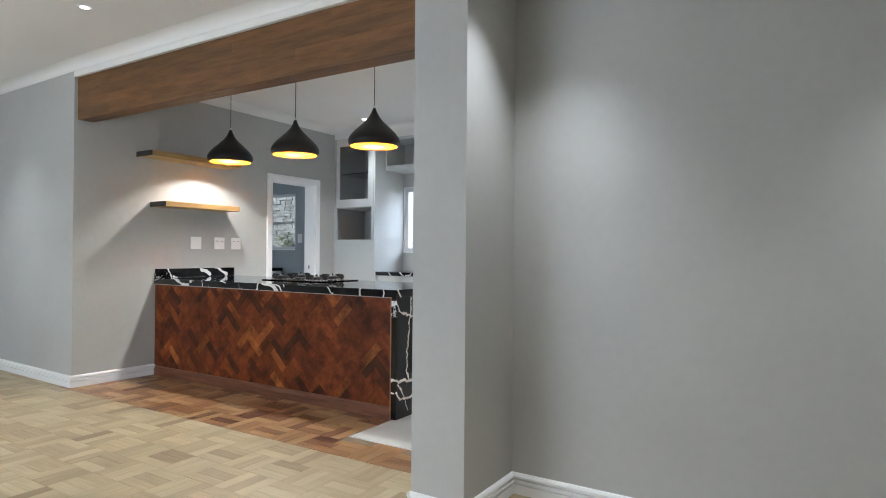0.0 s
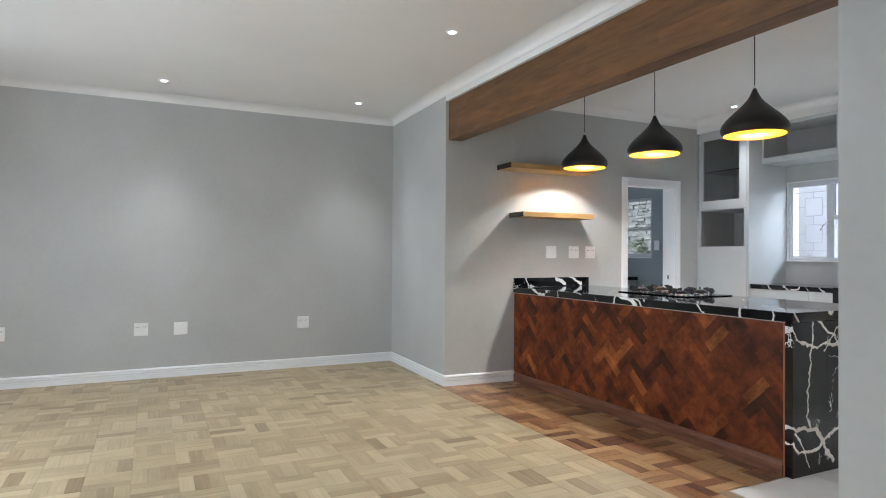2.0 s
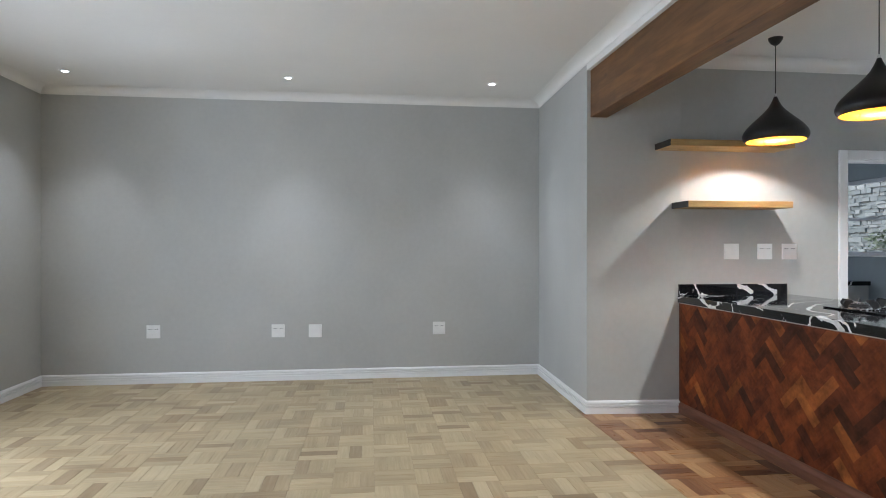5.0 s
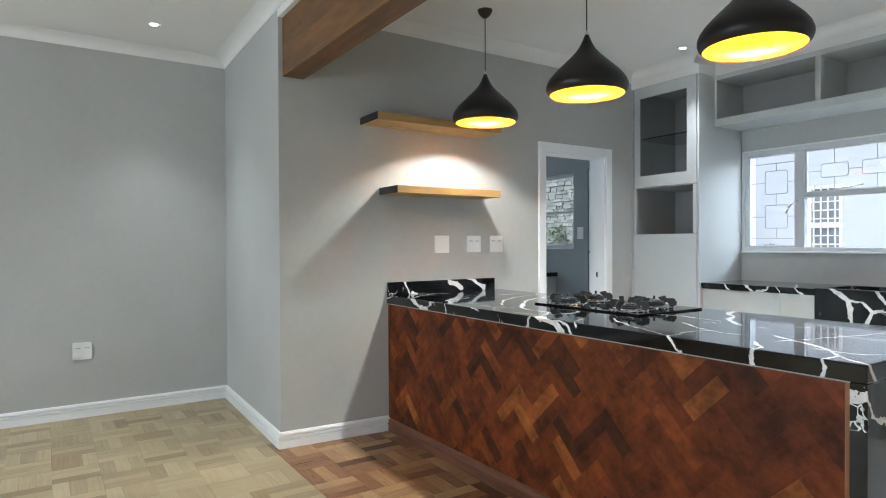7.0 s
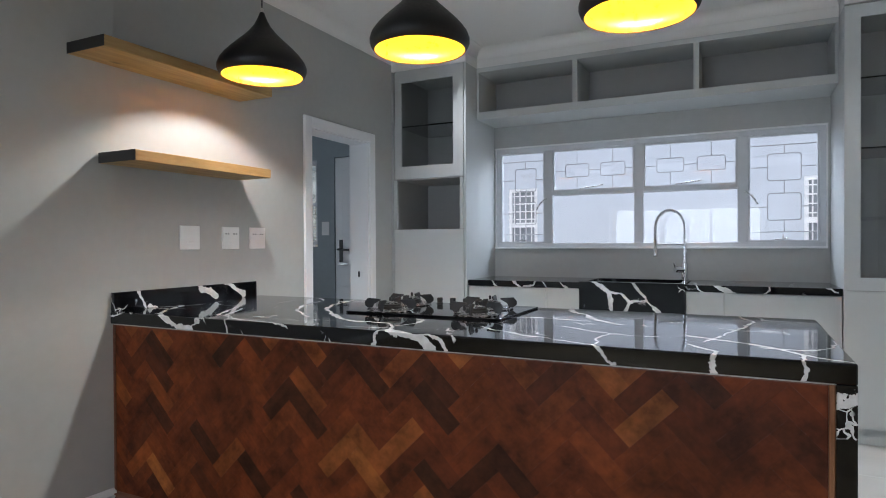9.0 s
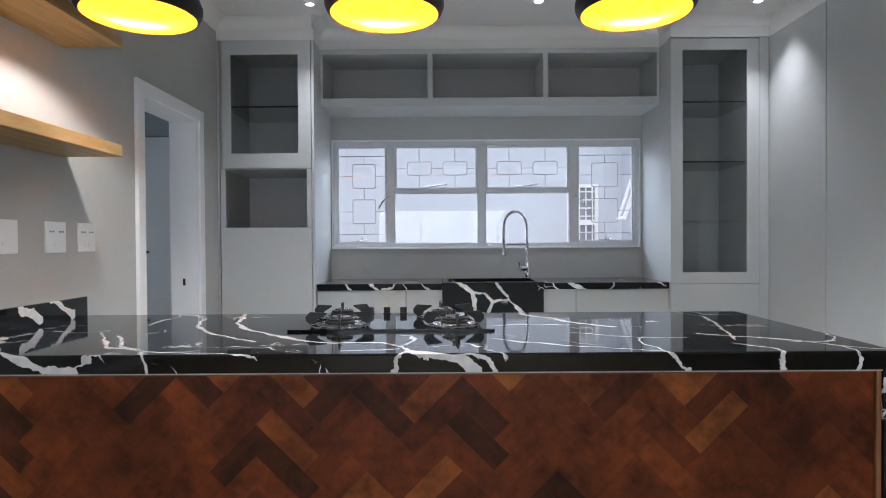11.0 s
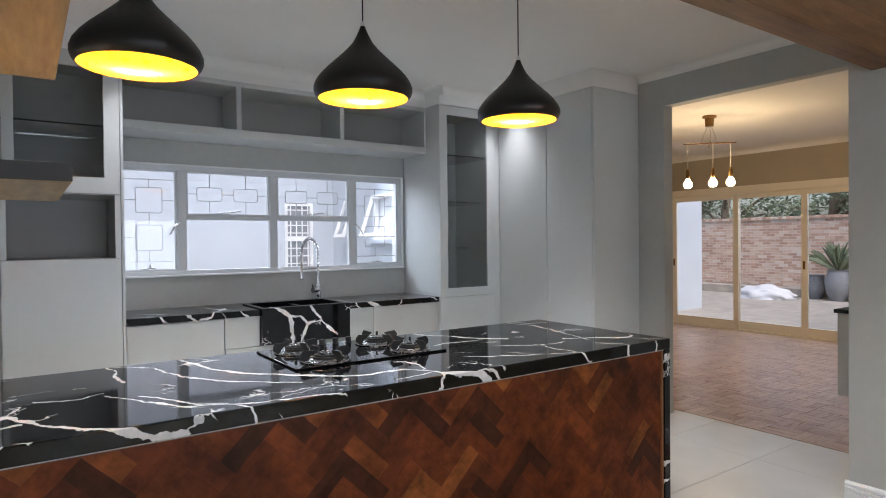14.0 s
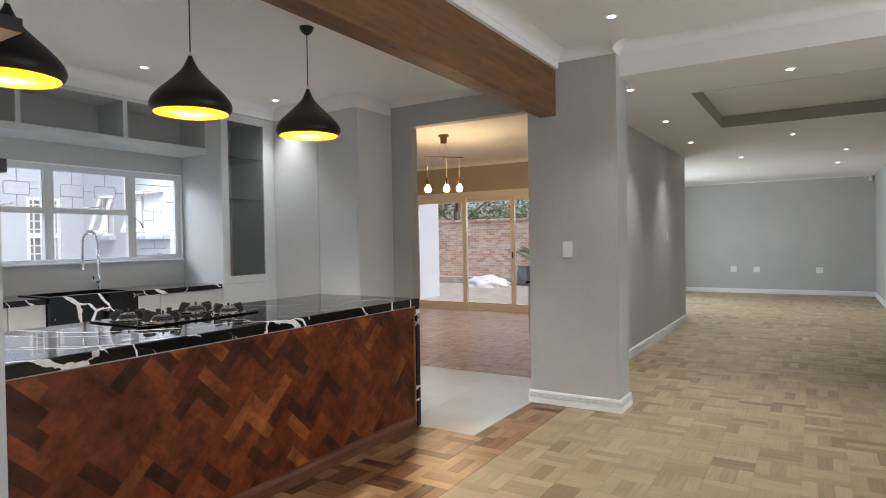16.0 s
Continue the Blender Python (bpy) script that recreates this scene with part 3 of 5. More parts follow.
structure("ceiling_living", boxes((-6.88, -1.10, -2.19, 2.91, H, H + 0.1)), CEILING, "white plastered living room ceiling", "ceiling")
structure("ceiling_kitchen", boxes((-5.26, -0.40, 2.91, 6.96, H, H + 0.1)), CEILING, "white plastered kitchen ceiling", "ceiling")
structure("ceiling_dining", boxes((-0.40, 4.47, 3.0, 8.42, H, H + 0.1)), CEILING, "white plastered dining room ceiling", "ceiling")
structure("ceiling_scullery", boxes((-8.1, -5.26, 3.02, 6.62, H, H + 0.1)), CEILING, "white scullery ceiling", "ceiling")
TX0, TX1, TY0, TY1 = -0.17, 1.88, -1.2, 2.0
structure("ceiling_east", boxes(
    (-1.0, TX0, -2.19, 2.86, HE, H + 0.1), (TX1, 10.2, -2.19, 2.86, HE, H + 0.1),
    (TX0, TX1, TY1, 2.86, HE, H + 0.1), (TX0, TX1, -2.19, TY0, HE, H + 0.1),
    (TX0, TX1, TY0, TY1, HE + 0.13, H + 0.1), (4.47, 10.2, 2.86, 4.5, HE, H + 0.1)), CEILING, "white lowered ceiling with a recessed tray", "ceiling")

# tray sides carry a darker colour for the shade they lie in
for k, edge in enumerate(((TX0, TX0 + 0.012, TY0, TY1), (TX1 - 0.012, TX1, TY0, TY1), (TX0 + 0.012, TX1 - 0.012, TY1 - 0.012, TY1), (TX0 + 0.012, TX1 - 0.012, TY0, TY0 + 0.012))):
    structure("trim", boxes((*edge, HE + 0.001, HE + 0.129)), TRAY_SHADE, "side of the ceiling tray, shade painted in as taupe", "trim")

# cornices: a coved white moulding
def cove(h, drop=0.085, run=0.10):
    rows = [(0.0, h - drop), (0.004, h - drop)]
    for k in range(1, 11):
        a = math.pi / 2 * k / 10
        rows.append((0.004 + (run - 0.004) * (1 - math.cos(a)), h - drop + (drop - 0.002) * math.sin(a)))
    rows += [(run, h), (0.0, h)]
    return rows


def cornice(a, b, out, h=H, drop=0.085, run=0.10):
    tagged(part("cornice", extrude_profile(cove(h - 0.001, drop, run), a, b, out), CEILING, smooth=True), "white coved plaster cornice along the ceiling", "cornice", "cornices", "structure")


cornice((-6.68, -1.99), (-6.68, 2.878), (1, 0), H, 0.068)
cornice((-6.68, -1.99), (-1.10, -1.99), (0, 1), H, 0.068)
cornice((-6.68, 2.878), (-5.150, 2.835), (0.028, -0.9996), H, 0.068)
cornice((-5.150, 2.835), (-1.19, 2.835), (0, -1), H, 0.068)
cornice((-1.19, 2.37), (-1.19, 2.835), (-1, 0), H, 0.068)
cornice((-1.29, 2.37), (-1.0, 2.37), (0, -1), H, 0.068)
cornice((-1.10, -1.99), (-1.10, 2.37), (-1, 0), H, 0.068)
cornice((-5.10, 3.01), (-5.10, 6.13), (1, 0))
cornice((-5.10, 3.01), (-1.19, 3.01), (0, 1))
cornice((-0.60, 3.11), (-0.60, 4.95), (-1, 0), H, 0.06, 0.07)
cornice((4.30, 3.11), (4.30, 8.22), (-1, 0))
cornice((-0.40, 8.22), (4.30, 8.22), (0, -1))
cornice((-0.49, 3.11), (-0.49, 6.96), (1, 0))
cornice((10.0, -0.02), (10.0, 4.3), (-1, 0), HE, 0.03, 0.05)

# skirting boards with two grooves
SKIRT = [(0.0, 0.0), (0.020, 0.0), (0.020, 0.046), (0.006, 0.048), (0.006, 0.054), (0.019, 0.057), (0.019, 0.069), (0.006, 0.071), (0.006, 0.077), (0.017, 0.080), (0.016, 0.090), (0.009, 0.100), (0.0, 0.103)]


def skirting(a, b, out):
    tagged(part("baseboard", extrude_profile(SKIRT, a, b, out), WHITE), "white grooved skirting board along the wall", "baseboard", "skirting boards", "structure")


skirting((-6.68, -1.99), (-6.68, 2.878), (1, 0))
skirting((-6.68, -1.99), (6.0, -1.99), (0, 1))
skirting((-6.68, 2.878), (-5.133, 2.8345), (0.028, -0.9996))
skirting((-5.151, 2.8185), (-5.101, 3.585), (0.998, -0.065))
skirting((-5.10, 4.56), (-5.10, 4.977), (1, 0))
skirting((-1.19, 2.353), (-1.19, 3.127), (-1, 0))
skirting((-1.19, 2.37), (-0.891, 2.37), (0, -1))
skirting((-0.908, 2.37), (-0.908, 2.86), (1, 0))
skirting((-0.908, 2.86), (4.487, 2.86), (0, -1))
skirting((4.47, 2.86), (4.47, 4.3), (1, 0))
skirting((-1.19, 3.11), (-0.62, 3.11), (0, 1))
skirting((10.0, -0.02), (10.0, 4.3), (-1, 0))
skirting((6.2, -0.02), (10.0, -0.02), (0, 1))
skirting((-0.60, 4.70), (-0.60, 4.948), (-1, 0))

# timber beam over the island side
beam = thing("ceiling_beam", (-3.16, 2.93, 2.357), "brown laminated timber beam between wall and pier", "beam", kind="structure")
part("beam_timber", boxes((-5.143, -1.192, 2.860, 3.0, 2.357, 2.729), bevel=0.004), BEAM_WOOD, beam)

# doorway to the scullery: lining and architrave
door_1 = thing("door_1", (-5.18, 5.41, 0), "white painted door frame without a leaf", "door frame", kind="structure")
part("lining", boxes((-5.262, -5.098, 5.040, 5.058, 0, 2.047), (-5.262, -5.098, 5.767, 5.785, 0, 2.047), (-5.262, -5.098, 5.040, 5.785, 2.047, 2.065)), WHITE, door_1)
part("architrave", boxes((-5.10, -5.078, 4.975, 5.050, 0, 2.130), (-5.10, -5.078, 5.775, 5.848, 0, 2.130), (-5.10, -5.078, 5.050, 5.775, 2.056, 2.130), bevel=0.004), WHITE, door_1)
part("architrave", boxes((-5.282, -5.26, 4.975, 5.050, 0, 2.130), (-5.282, -5.26, 5.775, 5.848, 0, 2.130), (-5.282, -5.26, 5.050, 5.775, 2.056, 2.130), bevel=0.004), WHITE, door_1)
part("strike_plate", boxes((-5.195, -5.18, 5.764, 5.768, 0.985, 1.03)), MATT_BLACK, door_1, "black strike plate")

# kitchen window: steel frame, four lights, bars, stays
WY = 6.80
window_1 = thing("window_1", (-3.14, WY, 1.215), "white steel kitchen window with four lights and burglar bars", "window", kind="structure")
WX = [-4.40, -3.92, -3.175, -2.425, -1.885]
Z0, Z1, ZM = 1.215, 2.09, 1.672
part("window_frame", boxes((WX[0], WX[4], WY - 0.02, WY + 0.03, Z0, Z0 + 0.035), (WX[0], WX[4], WY - 0.02, WY + 0.03, Z1 - 0.045, Z1),
                           (WX[0], WX[0] + 0.04, WY - 0.02, WY + 0.03, Z0 + 0.035, Z1 - 0.045), (WX[4] - 0.045, WX[4], WY - 0.02, WY + 0.03, Z0 + 0.035, Z1 - 0.045), bevel=0.003), FRAME, window_1)
for x in WX[1:4]:
    part("mullion", boxes((x - 0.035, x + 0.035, WY - 0.022, WY + 0.032, Z0 + 0.035, Z1 - 0.045), bevel=0.004), FRAME, window_1)
for a, b in zip(WX[1:3], WX[2:4]):
    part("transom", boxes((a + 0.035, b - 0.035, WY - 0.022, WY + 0.032, ZM - 0.018, ZM + 0.018), bevel=0.003), FRAME, window_1)
part("window_sill", boxes((WX[0], WX[4], 6.735, WY - 0.02, 1.203, 1.217), bevel=0.003), WHITE, window_1, "white window sill")
part("reveal", boxes((WX[0] - 0.002, WX[0] + 0.008, 6.755, 6.96, Z0, Z1), (WX[4] - 0.008, WX[4] + 0.002, 6.755, 6.96, Z0, Z1), (WX[0], WX[4], 6.755, 6.96, Z1 - 0.008, Z1 + 0.002)), WHITE, window_1)


def rounded_loop(x, z, w, h, y, r=0.018):
    pts = []
    for cx, cz, a0 in ((x + w - r, z + h - r, 0), (x - w + r, z + h - r, 90), (x - w + r, z - h + r, 180), (x + w - r, z - h + r, 270)):
        for k in range(4):
            a = radians(a0 + 30 * k)
            pts.append((cx + r * math.cos(a), y, cz + r * math.sin(a)))
    return pts


def burglar_bars(x0, x1, z0, z1, upright):
    """Thin steel bars with rounded loops inside one light."""
    y, r = WY + 0.045, 0.0032
    bm = bmesh.new()
    loops = []
    if upright:
        cx = (x0 + x1) / 2 + 0.01
        hw, hh = (x1 - x0) * 0.235, (z1 - z0) * 0.125
        loops = [(cx, z0 + (z1 - z0) * 0.70), (cx, z0 + (z1 - z0) * 0.33)]
        for lx, lz in loops:
            tube([(x0, y, lz), (lx - hw, y, lz)], r, 6, bm=bm)
            tube([(lx + hw, y, lz), (x1, y, lz)], r, 6, bm=bm)
        for z in (z0 + 0.075, z1 - 0.075):
            tube([(x0, y, z), (x1, y, z)], r, 6, bm=bm)
        tube([(cx, y, z0 + 0.075), (cx, y, loops[1][1] - hh)], r, 6, bm=bm)
        tube([(cx, y, loops[1][1] + hh), (cx, y, loops[0][1] - hh)], r, 6, bm=bm)
        tube([(cx, y, loops[0][1] + hh), (cx, y, z1 - 0.075)], r, 6, bm=bm)
    else:
        hw, hh = (x1 - x0) * 0.148, (z1 - z0) * 0.155
        zc = z0 + (z1 - z0) * 0.5
        loops = [(x0 + (x1 - x0) * 0.29, zc), (x0 + (x1 - x0) * 0.73, zc)]
        tube([(x0, y, zc), (loops[0][0] - hw, y, zc)], r, 6, bm=bm)
        tube([(loops[0][0] + hw, y, zc), (loops[1][0] - hw, y, zc)], r, 6, bm=bm)
        tube([(loops[1][0] + hw, y, zc), (x1, y, zc)], r, 6, bm=bm)
        for lx, lz in loops:
            tube([(lx, y, z0), (lx, y, lz - hh)], r, 6, bm=bm)
            tube([(lx, y, lz + hh), (lx, y, z1)], r, 6, bm=bm)
    for lx, lz in loops:
        tube(rounded_loop(lx, lz, hw, hh, y), r, 6, True, bm)
    part("burglar_bars", bm, BAR_PAINT, window_1, "thin steel bars with rounded loops")


lights = [(WX[0] + 0.04, WX[1] - 0.035, Z0 + 0.035, Z1 - 0.045, True), (WX[1] + 0.035, WX[2] - 0.035, ZM + 0.018, Z1 - 0.045, False),
          (WX[2] + 0.035, WX[3] - 0.035, ZM + 0.018, Z1 - 0.045, False), (WX[3] + 0.035, WX[4] - 0.045, Z0 + 0.035, Z1 - 0.045, True)]
for x0, x1, z0, z1, up in lights:
    burglar_bars(x0, x1, z0, z1, up)
    pane = part("pane", boxes((x0, x1, WY + 0.004, WY + 0.008, z0, z1)), PANE, window_1)
    pane.visible_shadow = False
    part("sash", boxes((x0, x0 + 0.014, WY - 0.012, WY + 0.016, z0, z1), (x1 - 0.014, x1, WY - 0.012, WY + 0.016, z0, z1),
                       (x0 + 0.014, x1 - 0.014, WY - 0.012, WY + 0.016, z0, z0 + 0.014), (x0 + 0.014, x1 - 0.014, WY - 0.012, WY + 0.016, z1 - 0.014, z1)), FRAME, window_1)
    xm, zb = (x0 + x1) / 2, z0 + 0.03
    if up:
        part("stay", tube([(xm - 0.06, WY - 0.028, zb - 0.012), (xm, WY - 0.032, zb - 0.006), (xm + 0.04, WY - 0.03, zb - 0.004)], 0.005, 8), STEEL, window_1, "steel window stay")
        part("stay_peg", tube([(xm, WY - 0.03, zb - 0.012), (xm, WY - 0.03, zb + 0.025)], 0.005, 8), STEEL, window_1, "steel stay peg")
    else:
        part("stay", tube([(xm - 0.10, WY - 0.03, zb - 0.012), (xm + 0.03, WY - 0.032, zb), (xm + 0.09, WY - 0.03, zb + 0.012)], 0.006, 8), STEEL, window_1, "steel window stay")
    if up:
        s = 1 if x0 < -4 else -1
        xh = x1 + 0.02 if s > 0 else x0 - 0.02
        part("handle", tube([(xh, WY - 0.025, 1.63), (xh - s * 0.01, WY - 0.05, 1.625), (xh - s * 0.05, WY - 0.055, 1.59), (xh - s * 0.085, WY - 0.055, 1.53)], 0.007, 8), STEEL, window_1, "steel casement handle")
for a, b in zip(WX[1:3], WX[2:4]):
    pane = part("pane", boxes((a + 0.035, b - 0.035, WY + 0.004, WY + 0.008, Z0 + 0.035, ZM - 0.018)), PANE, window_1)
    pane.visible_shadow = False

# living room window in the south wall
window_2 = thing("window_2", (-4.26, -2.1, 0.56), "white framed living room window in a deep reveal", "window", kind="structure")
part("reveal", boxes((-5.122, -5.11, -2.192, -1.988, 0.57, 2.03), (-2.012, -2.0, -2.192, -1.988, 0.57, 2.03), (-5.11, -2.012, -2.192, -1.988, 2.018, 2.032), (-5.11, -2.012, -2.192, -1.975, 0.562, 0.582)), WHITE, window_2)
part("window_frame", boxes((-5.11, -5.07, -2.16, -2.12, 0.582, 2.018), (-2.052, -2.012, -2.16, -2.12, 0.582, 2.018), (-4.04, -4.0, -2.16, -2.12, 0.582, 2.018), (-3.03, -2.99, -2.16, -2.12, 0.582, 2.018),
                           (-5.07, -2.052, -2.16, -2.12, 0.582, 0.62), (-5.07, -2.052, -2.16, -2.12, 1.98, 2.018), bevel=0.003), FRAME, window_2)
for k in range(3):
    part("hinge", boxes((-5.08, -5.06, -2.122, -2.105, 0.72 + 0.55 * k, 0.76 + 0.55 * k), bevel=0.003), STEEL, window_2, "small steel hinge")
for a, b in ((-5.07, -4.04), (-4.0, -3.03), (-2.99, -2.052)):
    pane = part("pane", boxes((a, b, -2.142, -2.138, 0.62, 1.98)), PANE, window_2)
    pane.visible_shadow = False

# scullery window and back door
window_3 = thing("window_3", (-6.6, 6.5, 1.24), "white framed scullery window", "window", kind="structure")
part("window_frame", boxes((-7.1, -7.06, 6.45, 6.49, 1.24, 2.06), (-6.15, -6.11, 6.45, 6.49, 1.24, 2.06), (-7.06, -6.15, 6.455, 6.485, 1.62, 1.65),
                           (-7.06, -6.15, 6.45, 6.49, 1.24, 1.28), (-7.06, -6.15, 6.45, 6.49, 2.02, 2.06), bevel=0.003), FRAME, window_3)
part("window_sill", boxes((-7.1, -6.11, 6.40, 6.45, 1.225, 1.242), bevel=0.003), WHITE, window_3)
pane = part("pane", boxes((-7.06, -6.15, 6.468, 6.472, 1.28, 2.02)), PANE, window_3)
pane.visible_shadow = False
back_door = thing("door_2", (-5.6, 6.46, 0), "closed white panelled back door with dark handle", "door", kind="structure")
leaf = part("door_leaf", boxes((-5.905, -5.305, 6.43, 6.47, 0.01, 2.07), (-5.82, -5.39, 6.424, 6.43, 0.15, 0.85), (-5.82, -5.39, 6.424, 6.43, 1.15, 1.95), bevel=0.004), WHITE, back_door)
part("door_handle", tube([(-5.835, 6.425, 1.20), (-5.835, 6.37, 1.20), (-5.80, 6.365, 1.20), (-5.71, 6.365, 1.195)], 0.010, 8), MATT_BLACK, leaf, "dark lever handle")
part("handle_plate", boxes((-5.855, -5.815, 6.418, 6.424, 1.08, 1.29), bevel=0.002), MATT_BLACK, leaf, "dark handle plate")
part("bolt", boxes((-5.86, -5.76, 6.41, 6.43, 1.05, 1.075), bevel=0.003), STEEL, leaf, "steel slide bolt")

# far alcove window
window_4 = thing("window_4", (7.1, 4.4, 0.2), "white framed alcove window", "window", kind="structure")
part("window_frame", boxes((5.6, 5.66, 4.36, 4.42, 0.2, 2.2), (8.54, 8.6, 4.36, 4.42, 0.2, 2.2), (7.07, 7.13, 4.36, 4.42, 0.2, 2.2), (5.66, 8.54, 4.36, 4.42, 0.2, 0.26), (5.66, 8.54, 4.36, 4.42, 2.14, 2.2), bevel=0.004), FRAME, window_4)

# dining room sliding doors
DX = 4.33
door_3 = thing("door_3", (DX, 6.2, 0), "cream timber sliding doors with tall glass panes", "sliding door", kind="structure")
part("door_frame", boxes((DX - 0.05, DX + 0.07, 4.35, 8.08, 2.17, 2.28), (DX - 0.05, DX + 0.07, 8.0, 8.08, 0, 2.17), (DX - 0.05, DX + 0.07, 4.35, 4.43, 0, 2.17), (DX - 0.05, DX + 0.09, 4.43, 8.0, -0.01, 0.025), bevel=0.005), CREAM, door_3)
for k, (a, b, off) in enumerate(((6.82, 8.0, 0.0), (5.80, 6.90, 0.03), (4.76, 5.88, 0.0), (4.43, 4.84, 0.03))):
    x = DX - 0.02 + off
    panel = part("door_panel", boxes((x, x + 0.035, a, a + 0.085, 0.025, 2.17), (x, x + 0.035, b - 0.085, b, 0.025, 2.17),
                                     (x, x + 0.035, a + 0.085, b - 0.085, 0.025, 0.155), (x, x + 0.035, a + 0.085, b - 0.085, 2.085, 2.17), bevel=0.004), CREAM, door_3)
    g = part("pane", boxes((x + 0.015, x + 0.020, a + 0.085, b - 0.085, 0.155, 2.085)), PANE, panel)
    g.visible_shadow = False
    part("latch", boxes((x - 0.02, x, b - 0.055, b - 0.03, 1.0, 1.12), bevel=0.004), BRASS, panel)

# ---- kitchen units ----
def glazed_door(parent, x0, x1, z0, z1, gx0, gx1, gz0, gz1, y):
    door = part("door", wall_with_holes("y", y, 0.02, x0, x1, z0, z1, [(gx0, gx1, gz0, gz1)]), UNIT, parent)
    g = part("glass", boxes((gx0, gx1, y + 0.008, y + 0.012, gz0, gz1)), SMOKED, door, "grey tinted glass")
    g.visible_shadow = False
    return door


CF = 6.13  # front of the tall units
tall_1 = thing("tall_cabinet", (-4.76, 6.45, 0), "tall light grey cabinet with glazed door above an open niche", "cabinet")
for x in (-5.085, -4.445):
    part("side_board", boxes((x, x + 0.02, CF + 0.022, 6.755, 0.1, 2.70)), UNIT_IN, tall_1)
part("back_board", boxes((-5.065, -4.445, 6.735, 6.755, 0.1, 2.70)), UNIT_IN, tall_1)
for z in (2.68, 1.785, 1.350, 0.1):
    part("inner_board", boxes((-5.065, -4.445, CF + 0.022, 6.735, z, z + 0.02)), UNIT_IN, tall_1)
glazed_door(tall_1, -5.06, -4.43, 1.795, 2.70, -5.0, -4.52, 1.897, 2.60, CF)
for a, b in ((-5.075, -5.045), (-4.462, -4.43)):
    part("niche_post", boxes((a, b, CF + 0.002, CF + 0.022, 1.372, 1.785)), UNIT, tall_1)
part("door", boxes((-5.075, -4.43, CF, CF + 0.02, 0.11, 1.368), bevel=0.0015), UNIT, tall_1)
part("glass_shelf", boxes((-5.065, -4.445, CF + 0.06, 6.73, 2.236, 2.246)), SMOKED, tall_1, "glass shelf")
part("plinth", boxes((-5.085, -4.425, CF + 0.06, 6.75, 0, 0.1)), UNIT, tall_1)
part("side_panel", boxes((-4.425, -4.407, CF + 0.004, 6.755, 0, 2.70), bevel=0.001), UNIT, tall_1)
part("filler", boxes((-5.098, -5.086, CF + 0.006, 6.5, 0, 2.70)), UNIT, tall_1)

tall_2 = thing("tall_cabinet", (-1.55, 6.45, 0), "tall light grey cabinet with a long glazed door and glass shelves", "cabinet")
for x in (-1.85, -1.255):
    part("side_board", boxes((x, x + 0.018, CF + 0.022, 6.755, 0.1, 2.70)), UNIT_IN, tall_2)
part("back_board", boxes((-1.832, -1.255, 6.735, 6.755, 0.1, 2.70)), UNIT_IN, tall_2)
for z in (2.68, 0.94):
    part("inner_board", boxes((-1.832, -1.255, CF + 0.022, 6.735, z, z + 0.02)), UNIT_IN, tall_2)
glazed_door(tall_2, -1.868, -1.24, 0.952, 2.69, -1.785, -1.325, 1.03, 2.612, CF)
part("door", boxes((-1.868, -1.24, CF, CF + 0.02, 0.11, 0.947), bevel=0.0015), UNIT, tall_2)
for z in (2.255, 1.824, 1.397):
    part("glass_shelf", boxes((-1.832, -1.255, CF + 0.06, 6.73, z - 0.005, z + 0.005)), SMOKED, tall_2, "glass shelf")
part("plinth", boxes((-1.868, -1.237, CF + 0.06, 6.75, 0, 0.1)), UNIT, tall_2)
part("side_panel", boxes((-1.868, -1.85, CF + 0.022, 6.755, 0, 2.70)), UNIT, tall_2)
part("filler", boxes((-1.236, -1.17, CF + 0.004, CF + 0.03, 0, 2.70)), UNIT, tall_2)

larder = thing("larder_unit", (-0.88, 5.5, 0), "tall flush grey larder unit with two plain doors", "cabinet")
part("body", boxes((-1.148, -0.604, 4.97, 6.755, 0.1, 2.70)), UNIT, larder)
part("door", boxes((-1.17, -1.15, 4.972, 5.485, 0.11, 2.70), bevel=0.0015), UNIT, larder)
part("door", boxes((-1.17, -1.15, 5.493, 6.128, 0.11, 2.70), bevel=0.0015), UNIT, larder)
part("end_panel", boxes((-1.17, -0.604, 4.95, 4.968, 0, 2.70), bevel=0.001), UNIT, larder, "plain end panel")
part("plinth", boxes((-1.12, -0.604, 4.97, 6.13, 0, 0.1)), UNIT, larder)

# closing panels between the units and the ceiling, with their cornice
structure("bulkhead_units", boxes((-5.10, -4.407, CF + 0.004, 6.76, 2.703, H), (-4.407, -1.868, 6.365, 6.76, 2.703, H), (-1.868, -1.168, CF + 0.004, 6.76, 2.703, H), (-1.168, -0.604, 4.953, 6.76, 2.703, H)), CEILING, "white panel closing the gap above the kitchen units", "bulkhead")
cornice((-5.10, CF + 0.004), (-4.407, CF + 0.004), (0, -1), H, 0.075, 0.08)
cornice((-4.407, CF - 0.07), (-4.407, 6.365), (1, 0), H, 0.075, 0.08)
cornice((-4.407, 6.365), (-1.868, 6.365), (0, -1), H, 0.075, 0.08)
cornice((-1.868, CF - 0.07), (-1.868, 6.365), (-1, 0), H, 0.075, 0.08)
cornice((-1.868, CF + 0.004), (-1.168, CF + 0.004), (0, -1), H, 0.075, 0.08)

